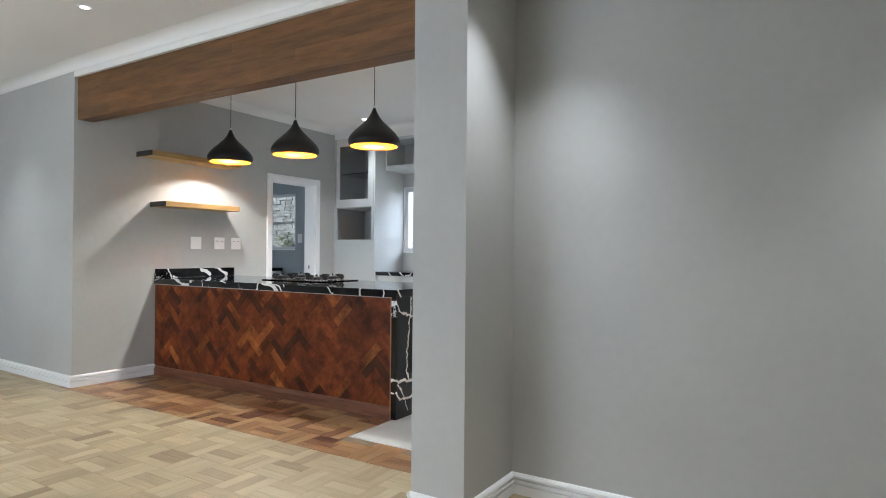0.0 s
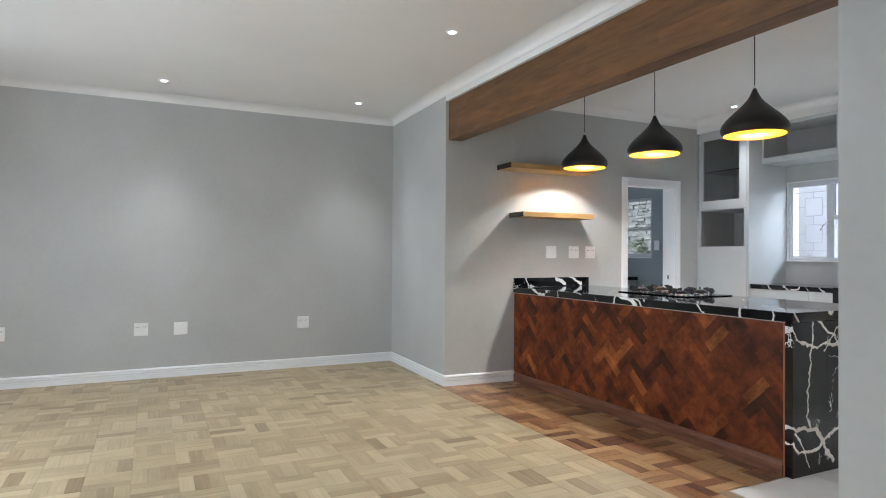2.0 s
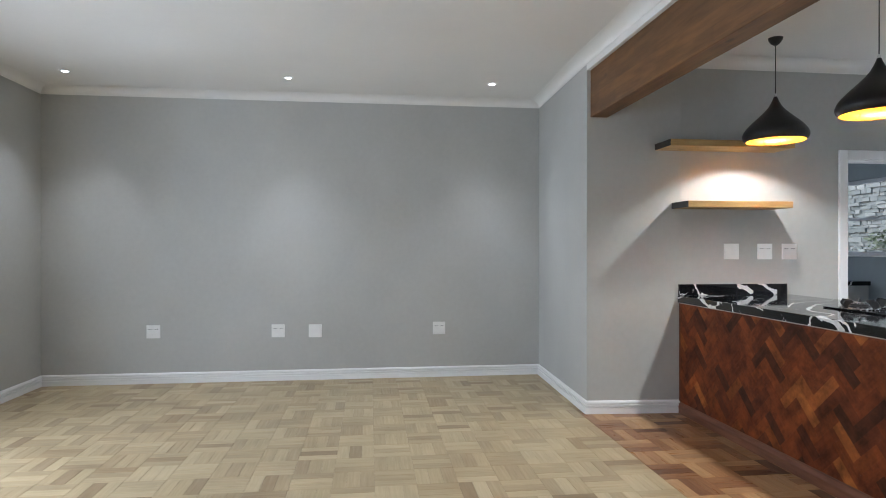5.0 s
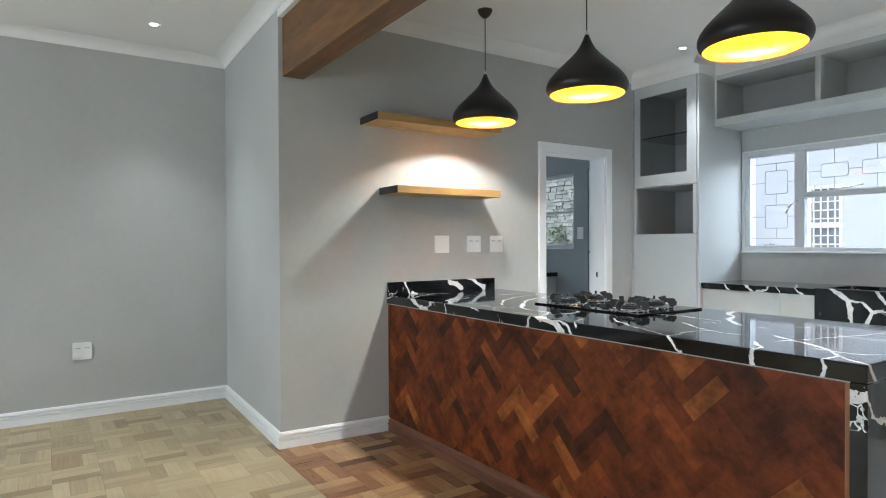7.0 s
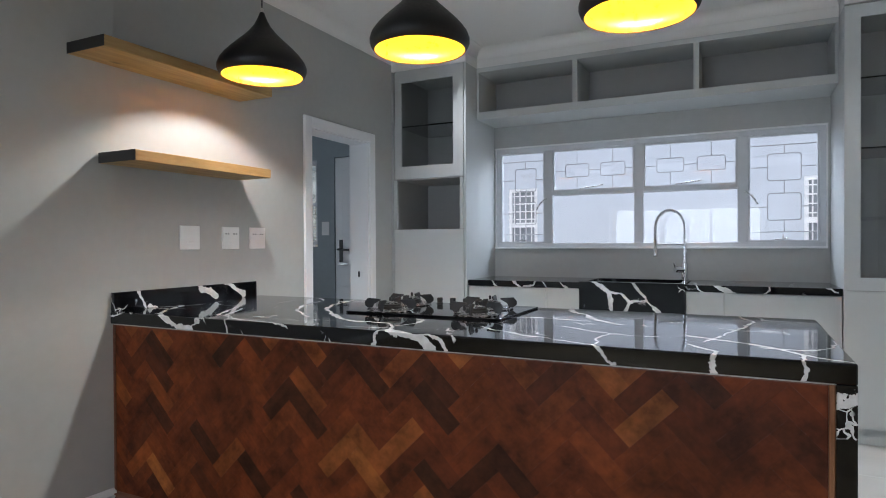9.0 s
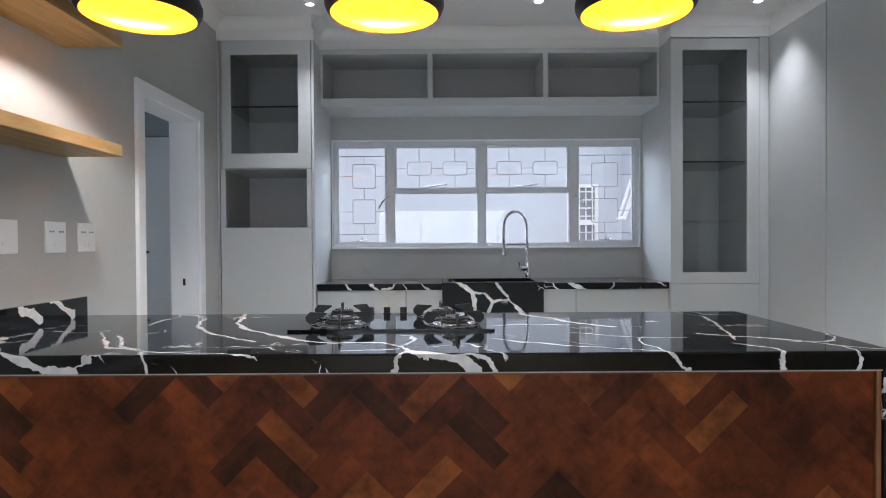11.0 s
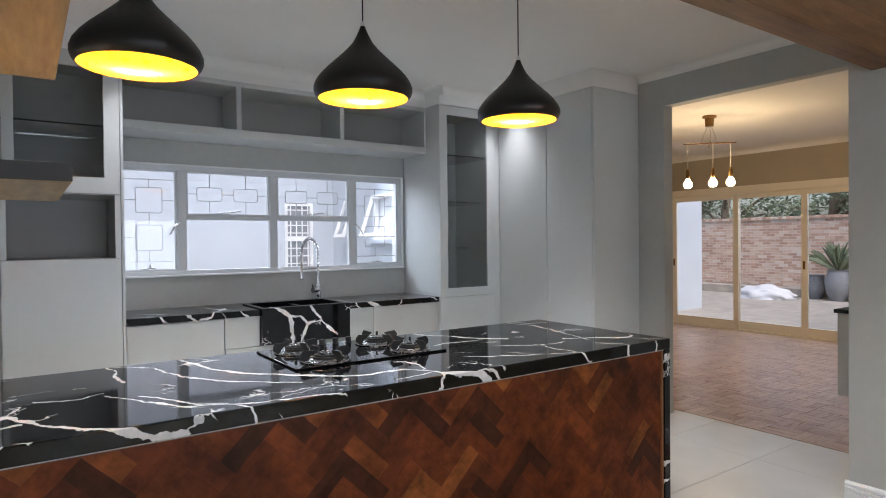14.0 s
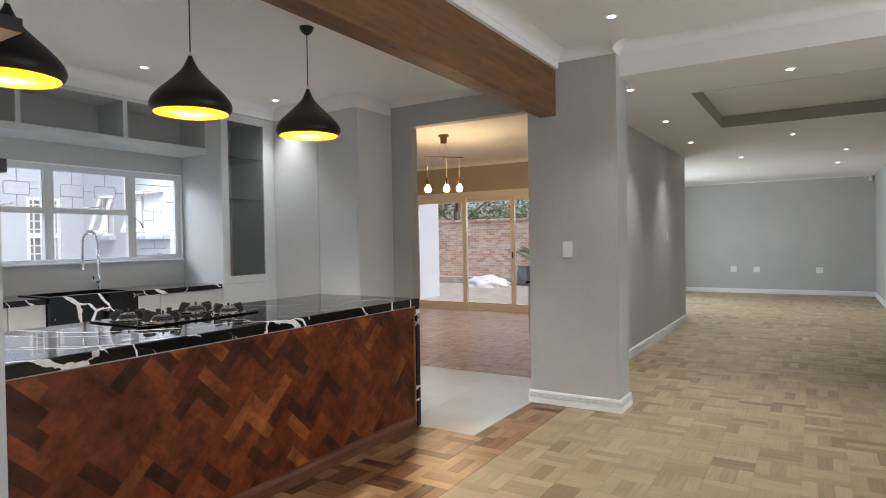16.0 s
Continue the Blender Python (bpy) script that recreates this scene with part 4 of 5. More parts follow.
open_unit = thing("open_shelf_unit", (-3.14, 6.55, 2.27), "grey open wall unit with three empty bays over the window", "shelf unit")
part("bottom_board", boxes((-4.403, -1.872, 6.345, 6.757, 2.275, 2.335), bevel=0.002), UNIT, open_unit)
part("top_board", boxes((-4.403, -1.872, 6.345, 6.757, 2.662, 2.70), bevel=0.002), UNIT, open_unit)
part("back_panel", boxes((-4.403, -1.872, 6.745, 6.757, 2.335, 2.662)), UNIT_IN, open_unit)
for x0, x1 in ((-4.403, -4.385), (-3.602, -3.565), (-2.738, -2.701), (-1.89, -1.872)):
    part("divider", boxes((x0, x1, 6.347, 6.745, 2.335, 2.662)), UNIT, open_unit)

for n, (a, b, split) in enumerate(((-4.403, -3.764, ()), (-3.760, -2.542, (-3.15,)), (-2.538, -1.872, ()))):
    unit = thing("base_cabinet", ((a + b) / 2, 6.45, 0), "light grey base cabinet with plain handleless doors", "cabinet", "base cabinets along the sink wall")
    top = 0.912 if n != 1 else 0.685
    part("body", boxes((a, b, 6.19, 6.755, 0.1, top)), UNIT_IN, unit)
    edges = [a, *split, b]
    for p, q in zip(edges, edges[1:]):
        part("door", boxes((p + 0.002, q - 0.002, 6.168, 6.188, 0.11, top - 0.005), bevel=0.0015), UNIT, unit)
    if n == 1:
        part("side_filler", boxes((a, -3.505, 6.168, 6.188, 0.686, 0.912)), UNIT, unit)
        part("side_filler", boxes((-2.775, b, 6.168, 6.188, 0.686, 0.912)), UNIT, unit)
    part("plinth", boxes((a, b, 6.22, 6.75, 0, 0.1)), UNIT, unit)

worktop = thing("worktop", (-3.14, 6.45, 0.913), "polished black marble worktop with white veins beside the sink", "worktop")
part("slab", boxes((-4.403, -3.502, 6.150, 6.757, 0.914, 0.960), (-2.776, -1.872, 6.150, 6.757, 0.914, 0.960), (-3.502, -2.776, 6.62, 6.757, 0.914, 0.960), bevel=0.002), SINK_MARBLE, worktop)

sink = thing("sink", (-3.14, 6.38, 0.69), "black marble farmhouse sink with white veins", "sink")
part("apron", boxes((-3.500, -2.778, 6.118, 6.150, 0.69, 0.968), bevel=0.003), SINK_MARBLE, sink)
part("rim", boxes((-3.500, -2.778, 6.151, 6.19, 0.90, 0.968), (-3.500, -3.46, 6.19, 6.618, 0.90, 0.968), (-2.818, -2.778, 6.19, 6.618, 0.90, 0.968), (-3.46, -2.818, 6.585, 6.618, 0.90, 0.968), (-3.155, -3.125, 6.19, 6.585, 0.86, 0.955), bevel=0.002), SINK_MARBLE, sink)
part("basin", boxes((-3.47, -2.81, 6.18, 6.19, 0.72, 0.90), (-3.47, -2.81, 6.585, 6.595, 0.72, 0.90), (-3.47, -3.46, 6.19, 6.585, 0.72, 0.90), (-2.818, -2.808, 6.19, 6.585, 0.72, 0.90), (-3.47, -2.81, 6.18, 6.595, 0.70, 0.72)), MATT_BLACK, sink, "dark double basin")

# spring-neck mixer tap
TXP, TYP = -2.822, 6.66
tap = thing("mixer_tap", (TXP, TYP, 0.96), "chrome mixer tap with a tall spring neck", "tap")
part("base", lathe([(0.0, 0.0), (0.034, 0.0), (0.034, 0.008), (0.025, 0.014), (0.025, 0.13), (0.014, 0.14), (0.012, 0.16), (0.0, 0.16)], (TXP, TYP, 0.961), 24), CHROME, tap, smooth=True)
part("valve", tube([(TXP, TYP, 1.045), (TXP - 0.05, TYP - 0.03, 1.045), (TXP - 0.065, TYP - 0.04, 1.045)], 0.024, 14), CHROME, tap, smooth=True)
part("lever", tube([(TXP - 0.06, TYP - 0.036, 1.05), (TXP - 0.072, TYP - 0.045, 1.095)], 0.006, 8), CHROME, tap)
neck = [(TXP, TYP, 1.12 + 0.04 * k) for k in range(7)]
R = 0.115
ux, uy = -0.86, -0.51
for k in range(1, 16):
    a = math.pi * k / 15
    c = R * (1 - math.cos(a))
    neck.append((TXP + ux * c, TYP + uy * c, 1.36 + 0.135 * math.sin(a)))
ex, ey = TXP + ux * 2 * R, TYP + uy * 2 * R
neck += [(ex, ey, 1.32), (ex, ey, 1.27)]
part("inner_hose", tube(neck, 0.0075, 10), STEEL, tap, smooth=True)
coil, turns = [], 70
lengths = [0.0]
for a, b in zip(neck, neck[1:]):
    lengths.append(lengths[-1] + (Vector(b) - Vector(a)).length)
for k in range(turns * 8 + 1):
    s = lengths[-1] * k / (turns * 8)
    i = min(max(j for j in range(len(lengths)) if lengths[j] <= s + 1e-9), len(neck) - 2)
    f = (s - lengths[i]) / (lengths[i + 1] - lengths[i])
    p = Vector(neck[i]).lerp(Vector(neck[i + 1]), f)
    d = (Vector(neck[i + 1]) - Vector(neck[i])).normalized()
    side = Vector((uy, -ux, 0)).normalized()
    up2 = d.cross(side)
    a = 2 * math.pi * k / 8
    coil.append(p + 0.0115 * (math.cos(a) * side + math.sin(a) * up2))
part("spring", tube(coil, 0.0024, 5), CHROME, tap, "chrome spring", True)
part("holder_arm", tube([(TXP, TYP, 1.235), (ex, ey, 1.235)], 0.005, 8), CHROME, tap)
part("post", tube([(TXP, TYP, 1.12), (TXP, TYP, 1.24)], 0.011, 12), CHROME, tap, smooth=True)
part("spray_head", lathe([(0.0, 0.0), (0.014, 0.0), (0.017, 0.012), (0.013, 0.03), (0.012, 0.12), (0.009, 0.13), (0.0, 0.13)], (ex, ey, 1.145), 20), CHROME, tap, smooth=True)

# ---- island ----
IX0, IX1, IY0, IY1, IT = -5.098, -2.165, 3.568, 4.56, 0.938
island = thing("kitchen_island", (-3.64, 4.06, 0), "kitchen island clad in old parquet blocks with marble waterfall end", "kitchen island")
IB = IT - 0.056   # underside of the slab
part("body", boxes((IX0, -2.214, 3.615, IY1 - 0.03, 0.0, IB)), UNIT, island)
part("worktop", boxes((IX0, IX1, IY0, IY1, IB, IT), bevel=0.005), ISLAND_MARBLE, island, "polished black marble with white veins")
part("waterfall_end", boxes((-2.212, IX1, IY0 + 0.0015, IY1 - 0.0015, 0.0, IB - 0.0005), bevel=0.003), END_MARBLE, island, "black marble end slab")
part("upstand", boxes((IX0, IX0 + 0.022, IY0 + 0.004, 4.505, IT + 0.0005, 1.028), bevel=0.002), ISLAND_MARBLE, island, "low black marble upstand at the wall")
part("edge_strip", boxes((-2.228, -2.2125, 3.576, 3.614, 0.0, IB - 0.004), bevel=0.004), EDGE_WOOD, island, "stained wooden edge strip")
part("edge_strip", boxes((IX0, IX0 + 0.012, 3.580, 3.614, 0.08, IB - 0.004), bevel=0.003), TRIM_WOOD, island)
part("sealant_bead", boxes((IX0 + 0.002, -2.2125, 3.574, 3.614, IB - 0.0035, IB - 0.0002)), SEALANT, island, "pale sealant bead under the slab")
part("edge_strip", boxes((IX0 + 0.012, -2.228, 3.584, 3.614, IB - 0.009, IB - 0.004)), TRIM_WOOD, island)
part("skirting", extrude_profile([(0.0, 0.0), (0.030, 0.0), (0.030, 0.055), (0.024, 0.068), (0.020, 0.078), (0.008, 0.086), (0.0, 0.09)], (IX0, 3.60), (-2.229, 3.60), (0, -1)), TRIM_WOOD, island, "stained wooden skirting")
part("backing", boxes((IX0 + 0.012, -2.228, 3.5892, 3.612, 0.0, IB - 0.009)), TRIM_WOOD, island)


def clip(poly, x0, x1, z0, z1):
    for axis, lim, keep in ((0, x0, 1), (0, x1, -1), (1, z0, 1), (1, z1, -1)):
        out = []
        for a, b in zip(poly, poly[1:] + poly[:1]):
            ina, inb = keep * (a[axis] - lim) >= 0, keep * (b[axis] - lim) >= 0
            if ina:
                out.append(a)
            if ina != inb:
                f = (lim - a[axis]) / (b[axis] - a[axis])
                out.append((a[0] + f * (b[0] - a[0]), a[1] + f * (b[1] - a[1])))
        poly = out
        if len(poly) < 3:
            return []
    return poly


def herringbone(parent, x0, x1, z0, z1, y, mat):
    """Upright herringbone panel of wooden blocks facing -y."""
    L, w, gap = 0.198, 0.066, 0.00005
    c = math.sqrt(0.5)
    rng = random.Random(7)
    for i in range(-45, 110):
        for j in range(-14, 28):
            for turn in (0, 1):
                bx, bz = i * w + j * L, i * w - j * L
                if turn == 0:
                    q = [(bx, bz), (bx + L, bz), (bx + L, bz + w), (bx, bz + w)]
                else:
                    q = [(bx + L, bz + w - L), (bx + L + w, bz + w - L), (bx + L + w, bz + w), (bx + L, bz + w)]
                cx, cz = sum(p[0] for p in q) / 4, sum(p[1] for p in q) / 4
                q = [(cx + (p[0] - cx) - math.copysign(gap, p[0] - cx), cz + (p[1] - cz) - math.copysign(gap, p[1] - cz)) for p in q]
                r = [(x0 + 0.11 + c * (a - b), z0 - 0.2 + c * (a + b)) for a, b in q]
                mx, mz = sum(p[0] for p in r) / 4, sum(p[1] for p in r) / 4
                if not (x0 - 0.2 < mx < x1 + 0.2 and z0 - 0.2 < mz < z1 + 0.2):
                    continue
                poly = clip(r, x0, x1, z0, z1)
                if not poly:
                    continue
                area = abs(sum(a[0] * b[1] - b[0] * a[1] for a, b in zip(poly, poly[1:] + poly[:1]))) / 2
                if area < 0.0002:
                    continue
                px, pz = sum(p[0] for p in poly) / len(poly), sum(p[1] for p in poly) / len(poly)
                proud = rng.uniform(-0.0002, 0.0002)
                bm = bmesh.new()
                uv = bm.loops.layers.uv.new("UVMap")
                back = [bm.verts.new((a, y + 0.012, b)) for a, b in poly]
                mid = [bm.verts.new((a, y + 0.0002 + proud, b)) for a, b in poly]
                front = [bm.verts.new((a + (px - a) * 0.003, y + proud, b + (pz - b) * 0.003)) for a, b in poly]
                n = len(poly)
                for lo, hi in ((back, mid), (mid, front)):
                    for k in range(n):
                        bm.faces.new((lo[k], lo[(k + 1) % n], hi[(k + 1) % n], hi[k]))
                bm.faces.new(front)
                bmesh.ops.recalc_face_normals(bm, faces=bm.faces[:])
                d = (c, c) if turn == 0 else (-c, c)
                for f in bm.faces:
                    for lp in f.loops:
                        v = lp.vert.co
                        lp[uv].uv = (v.x * d[0] + v.z * d[1], -v.x * d[1] + v.z * d[0])
                part("block", bm, mat, parent)


herringbone(island, IX0 + 0.012, -2.228, 0.088, IB - 0.009, 3.588, PANEL_BLOCK)

# gas hob
HX, HY, HZ = -3.68, 4.25, IT
hob = thing("gas_hob", (HX, HY, HZ), "black glass gas hob with four cast-iron burners", "hob")
part("glass_plate", boxes((HX - 0.375, HX + 0.375, HY - 0.255, HY + 0.255, HZ + 0.0005, HZ + 0.009), bevel=0.002), HOB_GLASS, hob)


def burner(x, y, s):
    z = HZ + 0.009
    b = part("burner", lathe([(0.0, 0.0), (0.104 * s, 0.0), (0.110 * s, 0.003), (0.108 * s, 0.007), (0.098 * s, 0.009), (0.070 * s, 0.008), (0.066 * s, 0.011), (0.0, 0.011)], (x, y, z), 44), BURNER_STEEL, hob, "steel burner ring", True)
    part("crown", lathe([(0.056 * s, 0.0), (0.056 * s, 0.008), (0.050 * s, 0.010), (0.050 * s, 0.018), (0.0, 0.018)], (x, y, z + 0.011), 32), CAST, b, "dark burner crown", True)
    part("cap", lathe([(0.0, 0.0), (0.036 * s, 0.0), (0.036 * s, 0.005), (0.031 * s, 0.007), (0.020 * s, 0.007), (0.018 * s, 0.004), (0.0, 0.004)], (x, y, z + 0.031), 28), BURNER_STEEL, b, smooth=True)
    part("igniter", lathe([(0.0, 0.0), (0.006, 0.0), (0.006, 0.016), (0.0, 0.02)], (x, y, z + 0.042), 10), CAST, b)
    for k in range(4):
        bm = bmesh.new()
        prof = [(0.050 * s, 0.050), (0.112 * s, 0.054), (0.128 * s, 0.036), (0.126 * s, 0.020), (0.110 * s, 0.008), (0.090 * s, 0.010), (0.082 * s, 0.026), (0.050 * s, 0.044)]
        for half in (-0.0035, 0.0035):
            bm.faces.new([bm.verts.new((r, half, h)) for r, h in prof])
        vs = bm.verts[:]
        n = len(prof)
        for q in range(n):
            bm.faces.new((vs[q], vs[(q + 1) % n], vs[n + (q + 1) % n], vs[n + q]))
        bmesh.ops.recalc_face_normals(bm, faces=bm.faces[:])
        bm.transform(Matrix.Translation((x, y, z)) @ Matrix.Rotation(radians(8 + 90 * k), 4, "Z"))
        part("pan_support", bm, CAST, b, "black cast-iron arm")


burner(HX - 0.20, HY - 0.155, 1.0)
burner(HX - 0.235, HY + 0.11, 0.9)
burner(HX + 0.23, HY - 0.155, 0.9)
burner(HX + 0.19, HY + 0.10, 1.0)
for k in range(4):
    part("knob", lathe([(0.0, 0.0), (0.017, 0.0), (0.017, 0.004), (0.014, 0.006), (0.0155, 0.026), (0.013, 0.030), (0.0, 0.030)], (HX - 0.13 + 0.072 * k, HY + 0.215, HZ + 0.009), 20), MATT_BLACK, hob, smooth=True)

# ---- shelves on the kitchen wall ----
def wall_shelf(y0, y1, z):
    s = thing("wall_shelf", (-5.1, (y0 + y1) / 2, z), "thick oiled timber wall shelf with black end", "shelf", "floating shelves over the upstand")
    bm = boxes((-5.099, -4.848, y0 + 0.004, y1, z, z + 0.05), bevel=0.003)
    part("board", bm, SHELF_WOOD, s)
    part("end_cap", boxes((-5.099, -4.848, y0, y0 + 0.0035, z + 0.001, z + 0.049)), BLACK_END, s, "black stained end grain")


wall_shelf(3.377, 4.40, 2.096)
wall_shelf(3.519, 4.385, 1.630)

# ---- sockets and switches: faceplates built at the origin facing +x ----
def faceplate(name, label, slots, w=0.128, h=0.128):
    s = thing(name, (0, 0, 0), label, "socket" if slots else "switch")
    part("plate", boxes((0.0, 0.010, -w / 2, w / 2, -h / 2, h / 2), bevel=0.003), PLASTIC, s)
    if slots:
        for y in (-0.030, 0.030):
            part("slot", boxes((0.0101, 0.0112, y - 0.014, y - 0.004, 0.020, 0.027), (0.0101, 0.0112, y + 0.004, y + 0.014, 0.020, 0.027)), SLOT, s)
        part("rocker", boxes((0.0095, 0.0125, -0.02, -0.006, -0.04, -0.025), (0.0095, 0.0125, 0.006, 0.02, -0.04, -0.025), bevel=0.001), PLASTIC, s)
    else:
        part("rocker", boxes((0.0095, 0.0135, -0.018, 0.018, -0.032, -0.02), bevel=0.001), PLASTIC, s)
    return s


socket_w = faceplate("wall_socket", "white double wall socket", True)
socket_w.location = (-6.68, -0.968, 0.503)
for y, z in ((0.214, 0.494), (1.824, 0.498)):
    copy_thing(socket_w, pose(-6.68, y, z))
blank = faceplate("blank_plate", "blank white wall plate", False)
blank.location = (-6.68, 0.576, 0.488)
copy_thing(blank, pose(-5.10, 4.028, 1.29))
for y in (4.318, 4.534):
    copy_thing(socket_w, pose(-5.10, y, 1.29))
switch = faceplate("light_switch", "white light switch on the grey pier", False, 0.085, 0.13)
switch.matrix_basis = pose(-1.19, 2.775, 1.272, 0, 0, 180)
copy_thing(switch, pose(3.06, 2.86, 1.37, 0, 0, -90))
copy_thing(switch, pose(-6.01, 6.42, 1.40, 0, 0, -90))
for y, z in ((2.74, 0.56), (2.25, 0.555), (1.0, 0.55)):
    copy_thing(socket_w, pose(10.0, y, z, 0, 0, 180))
sensor = thing("alarm_sensor", (9.97, 0.1, 2.52), "small white alarm sensor in the corner below the ceiling", "sensor")
part("case", boxes((9.94, 9.998, 0.03, 0.10, 2.48, 2.58), bevel=0.012), PLASTIC, sensor)

# ---- pendant lamps ----
def pendant(x, y):
    zr = 2.10
    p = thing("pendant_lamp", (x, y, zr), "black onion-shaped pendant lamp with gold inside, lit", "pendant lamp", "pendants over the island")
    outer = [(0.200, 0.0), (0.212, 0.012), (0.219, 0.030), (0.219, 0.048), (0.210, 0.072), (0.190, 0.100), (0.162, 0.130), (0.130, 0.160), (0.098, 0.190), (0.068, 0.220), (0.044, 0.250), (0.028, 0.280), (0.017, 0.305), (0.011, 0.322)]
    shade = part("shade", lathe(outer, (x, y, zr), 56), MATT_BLACK, p, smooth=True)
    inner = [(r - 0.003, z) for r, z in outer[:-2]] + [(0.0, 0.282)]
    inner[0] = (0.1975, 0.0005)
    part("lining", lathe(inner, (x, y, zr), 56), GOLD, shade, "gold lacquered inside", True)
    part("rim", lathe([(0.1972, 0.0), (0.2002, -0.0015), (0.2008, 0.001)], (x, y, zr), 56), MATT_BLACK, shade)
    part("socket_cap", lathe([(0.011, 0.322), (0.010, 0.335), (0.005, 0.345), (0.0, 0.345)], (x, y, zr), 16), CHROME, p)
    part("cord", tube([(x, y, zr + 0.343), (x, y, H - 0.03)], 0.0032, 8), MATT_BLACK, p)
    part("ceiling_cup", lathe([(0.0, -0.055), (0.014, -0.052), (0.030, -0.040), (0.046, -0.016), (0.050, 0.0), (0.0, 0.0)], (x, y, H), 28), MATT_BLACK, p, smooth=True)
    part("lamp_holder", lathe([(0.018, 0.19), (0.020, 0.20), (0.020, 0.27), (0.0, 0.28)], (x, y, zr), 16), PLASTIC, p)
    bulb = part("bulb", lathe([(0.0, 0.075), (0.02, 0.079), (0.032, 0.095), (0.034, 0.115), (0.026, 0.145), (0.015, 0.17), (0.014, 0.19)], (x, y, zr), 24), PEND_BULB, p, "glowing white bulb", True)
    bulb.visible_shadow = False
    ld = bpy.data.lights.new("pendant_glow", "POINT")
    ld.energy, ld.color, ld.shadow_soft_size = PENDANT_POWER, (0.96, 0.97, 0.91), 0.03
    lo = new("pendant_glow", ld)
    lo.parent = p
    lo.location = (0, 0, 0.122)
    return p


first = pendant(-4.605, 4.06)
for x in (-3.70, -2.775):
    copy_thing(first, pose(x, 4.06, 2.10))

# ---- recessed downlights ----
def downlight(x, y, z, power=SPOT_POWER, cone=84):
    d = thing("downlight", (x, y, z), "small recessed white ceiling downlight, lit", "downlight", "recessed ceiling lights")
    part("trim_ring", lathe([(0.024, -0.001), (0.026, -0.006), (0.041, -0.006), (0.045, -0.0005), (0.024, -0.0005)], (x, y, z), 28), WHITE, d, smooth=True)
    part("lens", lathe([(0.0, -0.003), (0.024, -0.003)], (x, y, z), 24), LED, d, "glowing lens").visible_shadow = False
    ld = bpy.data.lights.new("downlight_beam", "SPOT")
    ld.energy, ld.color, ld.spot_size, ld.spot_blend, ld.shadow_soft_size = power, (0.97, 0.98, 1.0), radians(cone), 1.0, 0.03
    lo = new("downlight_beam", ld)
    lo.parent = d
    lo.location = (0, 0, -0.012)
    return d


lamp = downlight(-6.06, 2.25, H)
for x, y, z in ((-6.08, 0.39, H), (-6.10, -1.50, H), (-3.80, 2.22, H), (-3.80, 0.39, H), (-3.80, -1.50, H), (-1.79, 2.23, H)):
    copy_thing(lamp, pose(x, y, z))
east_lamp = downlight(-0.62, 2.41, HE, EAST_SPOT_POWER)
for x, y, z in ((1.05, 2.455, HE), (2.80, 2.49, HE), (4.94, 2.08, HE), (6.76, 2.13, HE), (2.88, 1.31, HE), (-0.56, 1.23, HE), (4.96, 0.675, HE), (6.83, 0.73, HE)):
    copy_thing(east_lamp, pose(x, y, z))

kitchen_lamp = downlight(-4.37, 5.86, H, KITCHEN_SPOT_POWER, 84)
for x, y in ((-2.85, 5.84), (-1.39, 5.86)):
    copy_thing(kitchen_lamp, pose(x, y, H))

# ---- dining room ----
CX, CY = 1.45, 5.55
chandelier = thing("chandelier", (CX, CY, H), "copper bar chandelier with three bare warm bulbs", "chandelier")
part("ceiling_cup", lathe([(0.0, -0.12), (0.045, -0.12), (0.05, -0.03), (0.075, -0.025), (0.075, 0.0), (0.0, 0.0)], (CX, CY, H), 28), BRASS, chandelier, smooth=True)
bar = part("bar", tube([(CX - 0.20, CY + 0.20, 2.54), (CX + 0.20, CY - 0.20, 2.54)], 0.008, 8), BRASS, chandelier)
part("bar", tube([(CX - 0.15, CY - 0.10, 2.525), (CX + 0.18, CY + 0.12, 2.525)], 0.008, 8), BRASS, chandelier)
for dx, dy, z in ((-0.19, 0.15, 2.03), (0.0, -0.04, 2.04), (0.19, -0.14, 2.05)):
    x, y = CX + dx, CY + dy
    part("cord", tube([(CX + dx * 0.1, CY + dy * 0.1, H - 0.12), (CX + dx * 0.4, CY + dy * 0.4, 2.545), (x, y, 2.545), (x, y, z + 0.22)], 0.004, 6), CABLE, chandelier)
    holder = part("lamp_holder", lathe([(0.018, 0.11), (0.024, 0.13), (0.022, 0.19), (0.010, 0.22), (0.0, 0.22)], (x, y, z), 16), BRASS, chandelier, smooth=True)
    b = part("bulb", lathe([(0.0, 0.0), (0.03, 0.006), (0.048, 0.035), (0.045, 0.065), (0.025, 0.095), (0.016, 0.115)], (x, y, z), 24), BULB, holder, "glowing warm bulb", True)
    b.visible_shadow = False
    ld = bpy.data.lights.new("bulb_glow", "POINT")
    ld.energy, ld.color, ld.shadow_soft_size = BULB_POWER, (1.0, 0.72, 0.40), 0.04
    lo = new("bulb_glow", ld)
    lo.parent = chandelier
    lo.location = (x - CX, y - CY, z + 0.045 - H)

sideboard = thing("hanging_sideboard", (0.6, 3.42, 0.26), "grey wall-hung sideboard with a black top", "sideboard")
part("body", boxes((0.12, 1.6, 3.112, 3.70, 0.26, 0.885), bevel=0.003), UNIT, sideboard)
part("top", boxes((0.10, 1.62, 3.112, 3.72, 0.886, 0.915), bevel=0.003), HOB_GLASS, sideboard, "black top")

